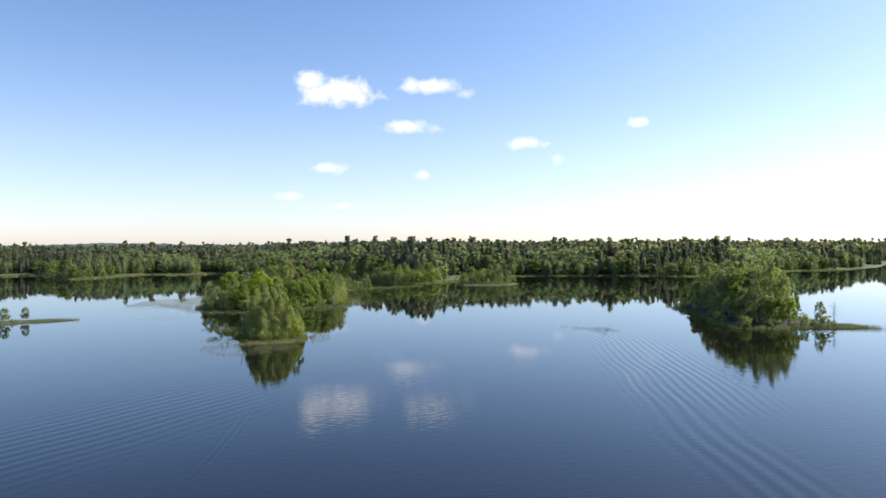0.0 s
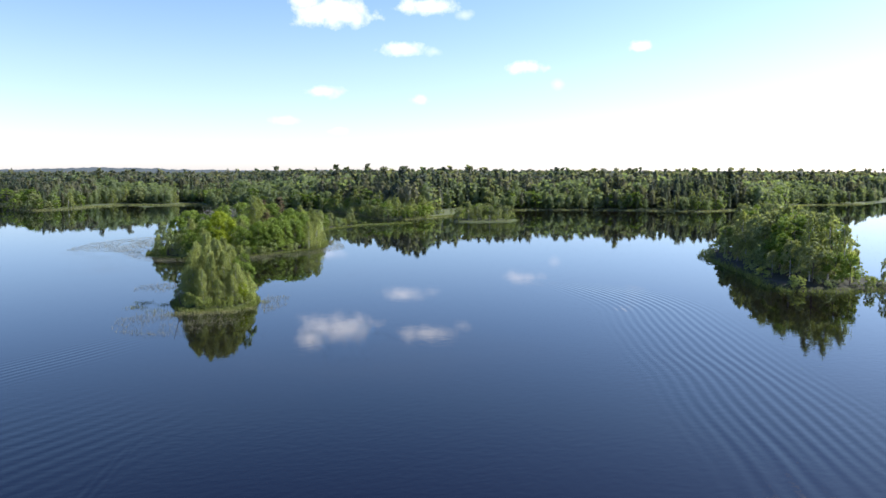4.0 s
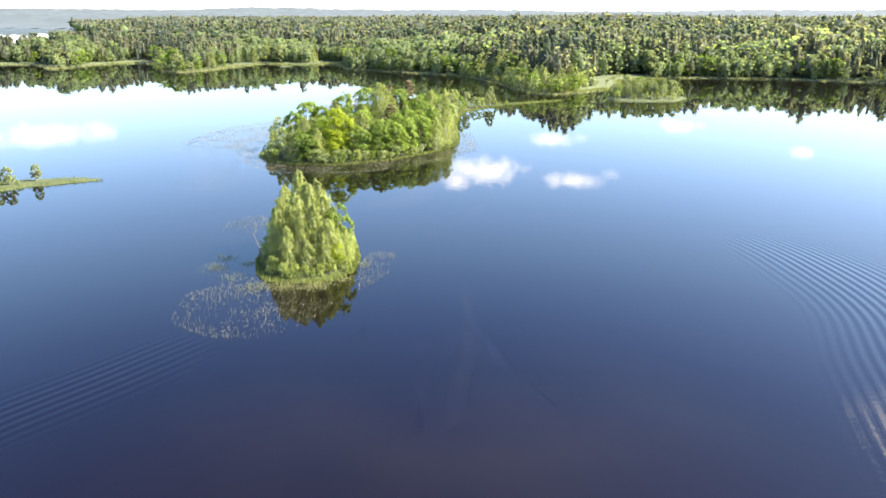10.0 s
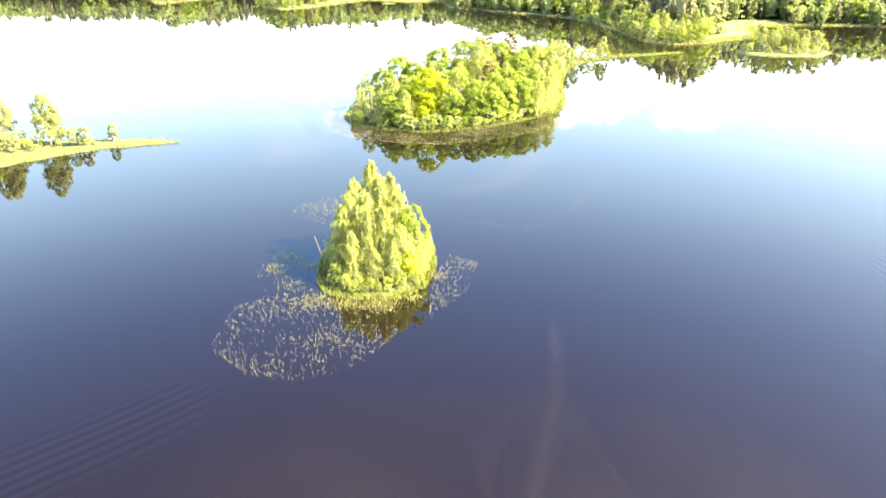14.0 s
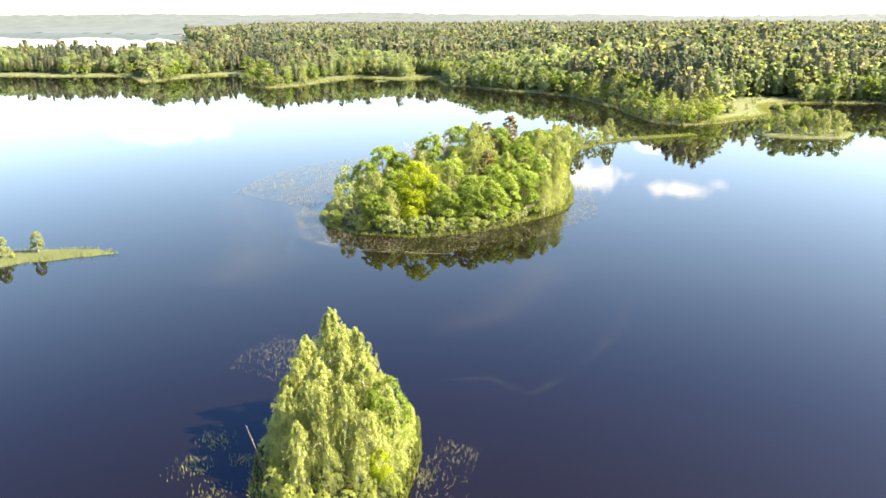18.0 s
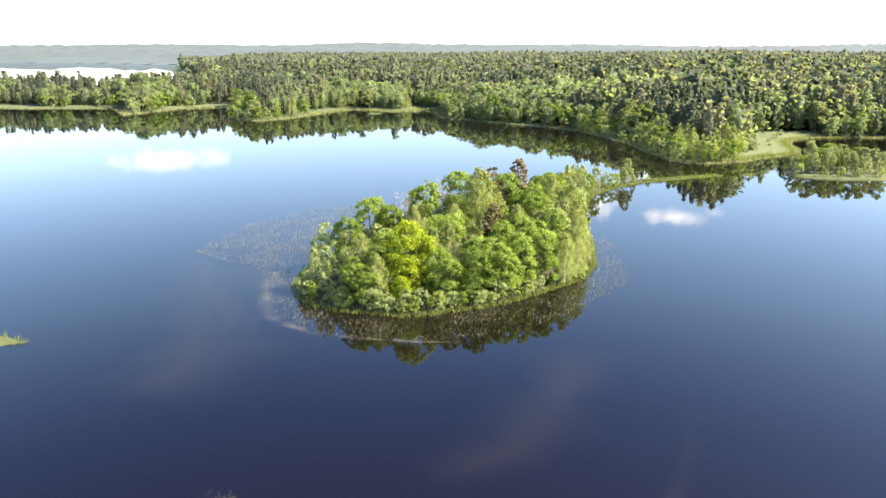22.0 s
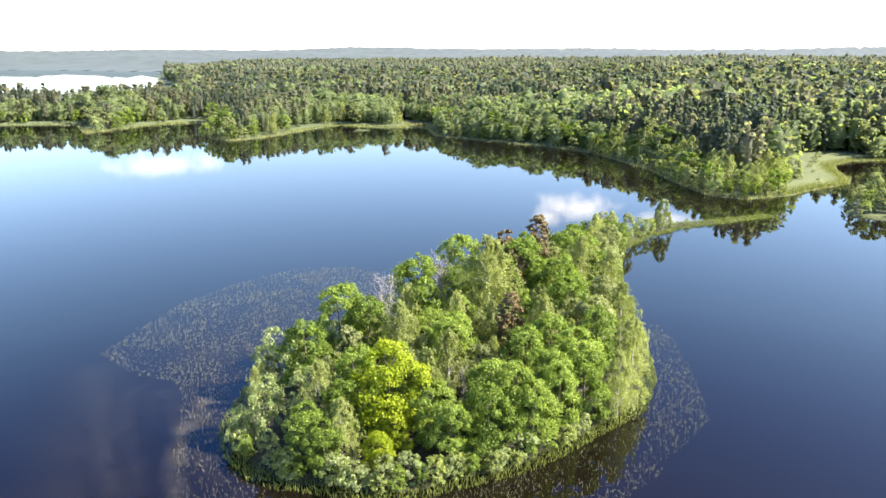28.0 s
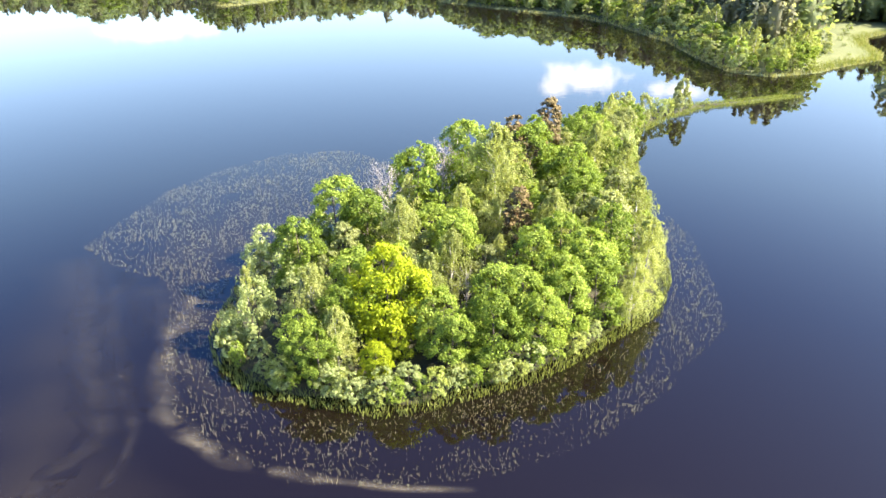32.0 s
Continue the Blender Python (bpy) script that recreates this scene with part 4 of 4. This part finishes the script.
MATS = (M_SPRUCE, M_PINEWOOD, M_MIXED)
CUT = (-0.13, 0.13)
P1 = scatter(rng, -330, 700, 215, 560, 4.6)
sd = shore_distance(P1, MAIN)
open_ground = np.min([np.hypot(P1[:, 0] - q[0], P1[:, 1] - q[1]) / r for q, r in MEADOWS], axis=0)
low_belt = (P1[:, 0] > 60) & (P1[:, 0] < 128) & (P1[:, 1] < 300) & (sd < 15)
P1 = P1[~low_belt & (sd > 2.2) & (sd < 48) & in_view(P1) & (open_ground > 0.95) & ((sd > 9) | ((P1[:, 0] > 4) & (rng.uniform(0, 1, len(P1)) < 0.6)))]
wood("shore_woodland", P1, CUT, hi, 15, 21, MATS, "dense KIND trees of the forest edge above the lake", rng, 1.32, shore_distance(P1, MAIN))
P2 = scatter(rng, -800, 1200, 300, 780, 6.2)
sd = shore_distance(P2, MAIN)
P2 = P2[(sd > 48) & in_view(P2) & (shore_distance(P2, LAKE_TWO) < -8)]
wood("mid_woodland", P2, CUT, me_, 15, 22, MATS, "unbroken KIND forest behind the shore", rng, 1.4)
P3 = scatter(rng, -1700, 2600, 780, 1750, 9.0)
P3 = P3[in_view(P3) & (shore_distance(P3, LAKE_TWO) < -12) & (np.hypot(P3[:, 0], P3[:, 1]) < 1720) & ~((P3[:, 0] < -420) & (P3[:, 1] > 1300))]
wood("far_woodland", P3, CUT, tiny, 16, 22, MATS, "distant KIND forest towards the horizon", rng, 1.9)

# canopy of the farthest woods
xs = np.arange(-3400, 4700, 30.0)
ys = np.arange(700, 4700, 30.0)
X, Y = np.meshgrid(xs, ys)
P = np.stack([X.ravel(), Y.ravel()], 1)
z = hills(P) + 11 + 5 * ripple_noise(P, 0.03, 8.0) + 3.5 * np.random.default_rng(3).normal(0, 1, len(P))
ok = in_view(P, 200) & ((np.hypot(P[:, 0], P[:, 1]) > 1640) | ((P[:, 0] < -420) & (P[:, 1] > 1300))) & (np.hypot(P[:, 0], P[:, 1]) < 4750) & (shore_distance(P, LAKE_TWO) < 20)
bank = np.clip((-shore_distance(P, LAKE_TWO) - 4) / 140, 0, 1)
z = -0.3 + (z + 0.3) * bank
nx = len(xs)
i = (np.arange(len(ys) - 1)[:, None] * nx + np.arange(nx - 1)[None]).ravel()
i = i[ok[i] & ok[i + 1] & ok[i + nx] & ok[i + nx + 1]]
F = np.concatenate([np.stack([i, i + 1, i + nx + 1], 1), np.stack([i, i + nx + 1, i + nx], 1)])
used, inv = np.unique(F, return_inverse=True)
M_FAR = plain("haze_glow_canopy", (0.012, 0.02, 0.018), (0.034, 0.048, 0.04), 0.02, 0.95, 0.6, bump_dist=3.0)
# haze over the farthest woods is put in as a faint bluish emission
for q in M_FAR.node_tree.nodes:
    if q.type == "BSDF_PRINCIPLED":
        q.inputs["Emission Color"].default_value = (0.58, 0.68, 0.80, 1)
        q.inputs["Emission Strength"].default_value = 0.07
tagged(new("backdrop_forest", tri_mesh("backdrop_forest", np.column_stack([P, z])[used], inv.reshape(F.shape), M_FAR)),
       "horizon forest canopy with a bluish glow for haze", "forest", kind="stuff")

# ---- reeds and sedge ----
def blades(rng, P, hmin, hmax, width, mat, name, label, lean=0.25, z0=-0.05):
    n = len(P)
    a = rng.uniform(0, 6.28, n)
    h = rng.uniform(hmin, hmax, n)
    w = width * rng.uniform(0.7, 1.3, n)
    b0 = np.column_stack([P, np.full(n, z0)])
    s = np.column_stack([np.cos(a) * w, np.sin(a) * w, np.zeros(n)])
    l = rng.normal(0, lean, (n, 2)) * h[:, None]
    m = b0 + np.column_stack([l * 0.35, h * 0.6])
    t_ = b0 + np.column_stack([l, h])
    V = np.stack([b0 - s, b0 + s, m + s * 0.8, m - s * 0.8, t_], 1).reshape(-1, 3)
    i = np.arange(n)[:, None] * 5
    F = np.concatenate([i + [[0, 1, 2]], i + [[0, 2, 3]], i + [[3, 2, 4]]])
    return tagged(new(name, tri_mesh(name, V, F, mat, np.repeat(rng.uniform(0, 1, n), 5))), label, "reeds", kind="stuff")


REED_A = [(-37, 106), (-36, 113), (-33, 126), (-27, 136), (-18, 145), (-8, 146), (8, 132), (-4, 114), (-12, 104), (-16, 96), (-15, 86), (-12, 79), (-6, 74), (4, 72.5), (12, 75),
          (20, 79), (29, 86), (34, 92), (36, 100), (37.5, 112), (40, 122), (42, 110), (41, 100), (39, 88), (29, 76), (22, 70), (14, 66), (6, 64.5), (-2, 65), (-8, 68), (-14, 73),
          (-18, 81), (-20, 88), (-23, 97), (-30, 100)]
REED_B = [(-14, -4), (-13.5, -12), (-9, -16.5), (-3, -17.5), (2, -14), (5, -8), (4, -2), (-4, -1), (-9, 0)]
REED_B2 = [(7.6, -6), (8, 4), (9.5, 11), (13.5, 9), (12, 1)]
REED_B3 = [(-13.5, 24), (-8, 21), (-5, 28), (-9, 33), (-13, 30)]


def fill(rng, poly, n):
    xy = np.array(poly)
    P = rng.uniform(xy.min(0), xy.max(0), (n, 2))
    P = P[inside(P, poly)]
    P = P[rng.uniform(0, 1, len(P)) < np.clip(0.7 + 0.8 * ripple_noise(P, 0.17, 12.3), 0.2, 1)]
    k = rng.integers(1, 4, len(P))
    return np.repeat(P, k, axis=0) + rng.normal(0, 0.06, (k.sum(), 2))


rng = np.random.default_rng(21)
blades(rng, fill(rng, REED_A, 62000), 0.22, 0.5, 0.0065, M_REED, "reed_bed", "sparse dry reed stalks standing in shallow water", 0.12)
for poly, n in ((REED_B, 3400), (REED_B2, 1100), (REED_B3, 1000)):
    blades(rng, fill(rng, poly, n), 0.2, 0.5, 0.008, M_REED, "reed_bed", "sparse dry reed stalks standing in shallow water", 0.16)


def fringe(poly, n, inner, outer, hmin, hmax, name, label, seed, width=0.03):
    r = np.random.default_rng(seed)
    xy = np.array(poly)
    P = r.uniform(xy.min(0) - 3, xy.max(0) + 3, (n, 2))
    sdp = shore_distance(P, poly)
    P = P[(sdp > -outer) & (sdp < inner)]
    return blades(r, P, hmin, hmax, width, M_SEDGE, name, label, 0.3, 0.0)


fringe(ISLE_A, 330000, 2.6, 0.9, 0.3, 0.7, "shore_sedge", "yellow-green sedge along the island edge", 31)
fringe(ISLE_B, 30000, 3.0, 0.3, 0.25, 0.6, "shore_sedge", "yellow-green sedge round the islet", 32)
fringe(ISLE_C, 40000, 2.2, 1.6, 0.4, 1.0, "shore_sedge", "yellow-green sedge along the shaded island", 33)
r4 = np.random.default_rng(36)
tuss = np.concatenate([r4.normal(q, sg, (n, 2)) for q, sg, n in (((-11.5, 6.2), 0.9, 150), ((-10.6, 10.2), 0.8, 140), ((-7.4, 7.2), 0.6, 100), ((-8.5, 2), 1.0, 110), ((-5, -1.5), 1.1, 260),
                                                                  ((-1.6, -2), 1.0, 420), ((2.5, -2.2), 1.1, 480), ((6, -0.6), 0.8, 150), ((8.3, 5), 0.6, 90))])
blades(r4, tuss, 0.25, 0.5, 0.016, M_DRYSEDGE, "sedge_tussocks", "straw and olive sedge tussocks in shallow water by the islet", 0.3)
fringe(SPIT_D, 40000, 5, 0.6, 0.3, 0.8, "shore_sedge", "bright sedge covering the grassy spit", 34)
fringe(ISLE_F, 5000, 4, 0.6, 0.4, 0.9, "shore_sedge", "bright sedge round the far islet", 35)


# ---- pollen film ----
M_FILM, t, out = material("pollen_film")
n1, n2 = noise_node(t, 0.13, 4.0, 0.55), noise_node(t, 3.0, 6.0, 0.75)
for q in t.nodes:
    if q.type == "TEX_NOISE":
        q.inputs["Distortion"].default_value = 1.6
at = node(t, "ShaderNodeAttribute", attribute_name="tone")
k = math_node(t, "MULTIPLY", math_node(t, "MULTIPLY_ADD", n1, 3.4, -1.2, clamp=True), math_node(t, "MULTIPLY_ADD", n2, 3.4, -1.1, clamp=True))
k = math_node(t, "MULTIPLY", k, at.outputs["Fac"], clamp=True)
df = node(t, "ShaderNodeBsdfPrincipled", Roughness=0.6)
df.inputs["Base Color"].default_value = (0.30, 0.27, 0.20, 1)
tp = t.nodes.new("ShaderNodeBsdfTransparent")
mx = t.nodes.new("ShaderNodeMixShader")
t.links.new(k, mx.inputs[0])
t.links.new(tp.outputs[0], mx.inputs[1])
t.links.new(df.outputs[0], mx.inputs[2])
t.links.new(mx.outputs[0], out.inputs[0])

M_VEIL, t, out = material("thin_pollen_veil")
at = node(t, "ShaderNodeAttribute", attribute_name="tone")
k = math_node(t, "MULTIPLY_ADD", noise_node(t, 0.06, 3.0, 0.5), 2.2, -0.45, clamp=True)
k = math_node(t, "MULTIPLY", k, at.outputs["Fac"], clamp=True)
df = node(t, "ShaderNodeBsdfDiffuse", Color=(0.30, 0.26, 0.19, 1))
tp = t.nodes.new("ShaderNodeBsdfTransparent")
mx = t.nodes.new("ShaderNodeMixShader")
t.links.new(k, mx.inputs[0])
t.links.new(tp.outputs[0], mx.inputs[1])
t.links.new(df.outputs[0], mx.inputs[2])
t.links.new(mx.outputs[0], out.inputs[0])


def film(points, widths, amount, label, mat=M_FILM):
    """A drifting ribbon of pollen on the water, densest along its middle."""
    Q = np.array(points, float)
    u = np.linspace(0, len(Q) - 1, len(Q) * 10)
    k0 = np.clip(u.astype(int), 0, len(Q) - 2)
    f = (u - k0)[:, None]
    f = f * f * (3 - 2 * f)
    C = Q[k0] * (1 - f) + Q[k0 + 1] * f
    W = np.interp(u, np.arange(len(Q)), widths) * (1 + 0.5 * np.array([noise.noise((q * 1.7, amount * 50, 2.0)) for q in u]))
    for _ in range(6):
        C[1:-1] = (C[:-2] + C[2:] + 2 * C[1:-1]) / 4
    d = np.gradient(C, axis=0)
    d /= np.linalg.norm(d, axis=1)[:, None] + 1e-9
    nrm = np.column_stack([-d[:, 1], d[:, 0]])
    rows, tone = [], []
    ends = np.clip(np.minimum(u, len(Q) - 1 - u) * 2, 0, 1)
    for side, tn in ((-1, 0), (-0.55, 0.35), (-0.1, 1), (0.45, 0.5), (1, 0)):
        rows.append(np.column_stack([C + nrm * (W * side)[:, None], np.full(len(C), 0.006)]))
        tone.append(ends * tn * amount)
    V = np.stack(rows, 1).reshape(-1, 3)
    F = []
    for r in range(len(C) - 1):
        for q in range(4):
            a = r * 5 + q
            F += [(a, a + 5, a + 6), (a, a + 6, a + 1)]
    return tagged(new("pollen_film", tri_mesh("pollen_film", V, F, mat, np.stack(tone, 1).ravel())), label, "pollen", kind="stuff")


film([(-18, 96), (-18.6, 90), (-18.3, 84), (-17, 78), (-14.5, 73), (-11, 69.6), (-6, 66.8), (0, 65.5), (6, 64.6), (12, 64.5)], [2.2, 2.2, 1.6, 1.6, 1.5, 1.2, 0.9, 0.6, 0.5, 0.4], 0.3, "pale pollen drifted along the reed edge")
film([(-14, 118), (-22, 108), (-22, 96), (-17, 86), (-14, 79), (-8, 73)], [5, 8, 7, 4, 3, 2], 0.05, "thin pollen haze among the reeds")
film([(-34.7, 103), (-29.6, 91), (-25.5, 82), (-21.4, 75), (-18.8, 70.5), (-20.2, 67.5), (-21, 64), (-22, 58)], [1.6, 1.9, 2.2, 2.4, 1.7, 1.5, 1.6, 1.5], 0.065, "pale swirl of pollen on open water")
film([(-29.6, 99.8), (-26.6, 89.4), (-21.8, 80.1), (-17.4, 72.7), (-16, 68.5), (-16.4, 64)], [1.2, 1.5, 1.4, 1.0, 0.8, 0.7], 0.06, "faint swirl of pollen on open water")
film([(-36, 104), (-31, 92), (-27, 80), (-23, 70), (-20, 60), (-22, 48)], [6, 8, 9, 9, 9, 8], 0.032, "thin pollen veil over open water", M_VEIL)
film([(10, 22), (15, 22.5), (19, 19), (25, 25), (32, 36), (37, 50)], [0.6, 0.8, 1.0, 1.0, 1.4, 1.6], 0.025, "faint streak of pollen on open water")
film([(8, 34), (16, 40), (22, 50), (28, 64)], [4, 6, 7, 6], 0.024, "thin pollen veil over open water", M_VEIL)
film([(21, -4), (20.5, -12), (19.5, -20), (17, -29), (15, -38)], [0.8, 1.0, 1.2, 1.4, 1.4], 0.02, "faint streak of pollen on open water")
film([(-12, -30), (0, -36), (12, -40), (26, -38), (40, -30)], [12, 18, 20, 18, 12], 0.014, "thin pollen veil over open water", M_VEIL)


# grass along the water's edge of the far shore
r5 = np.random.default_rng(38)
edge_pts = []
for (ax, ay), (bx, by) in zip(MAIN[2:-8], MAIN[3:-7]):
    L = math.hypot(bx - ax, by - ay)
    n = int(L * (22 if ax > 4 else 40))
    w = r5.uniform(0, 1, (n, 1))
    nrm = np.array([-(by - ay), bx - ax]) / max(L, 0.1)
    edge_pts.append(np.array([ax, ay]) * (1 - w) + np.array([bx, by]) * w + nrm * r5.uniform(-0.6, 4.0 if ax > 4 else 9.0, (n, 1)))
edge_pts = np.concatenate(edge_pts)
edge_pts = edge_pts[(shore_distance(edge_pts, MAIN) > -0.8) & in_view(edge_pts)]
blades(r5, edge_pts, 0.4, 1.2, 0.1, M_DRYSEDGE, "shore_sedge", "tall olive sedge along the far lake shore", 0.3)

rng = np.random.default_rng(41)
Pm = np.concatenate([np.array(q) + rng.uniform(-1, 1, (2600, 2)) * r * 1.1 for q, r in MEADOWS[:16]])
Pm = Pm[shore_distance(Pm, MAIN) > 0.2]
blades(rng, Pm, 0.4, 1.0, 0.06, M_SEDGE, "meadow_grass", "tall yellow-green grass of the shore meadows", 0.3, 0.1)
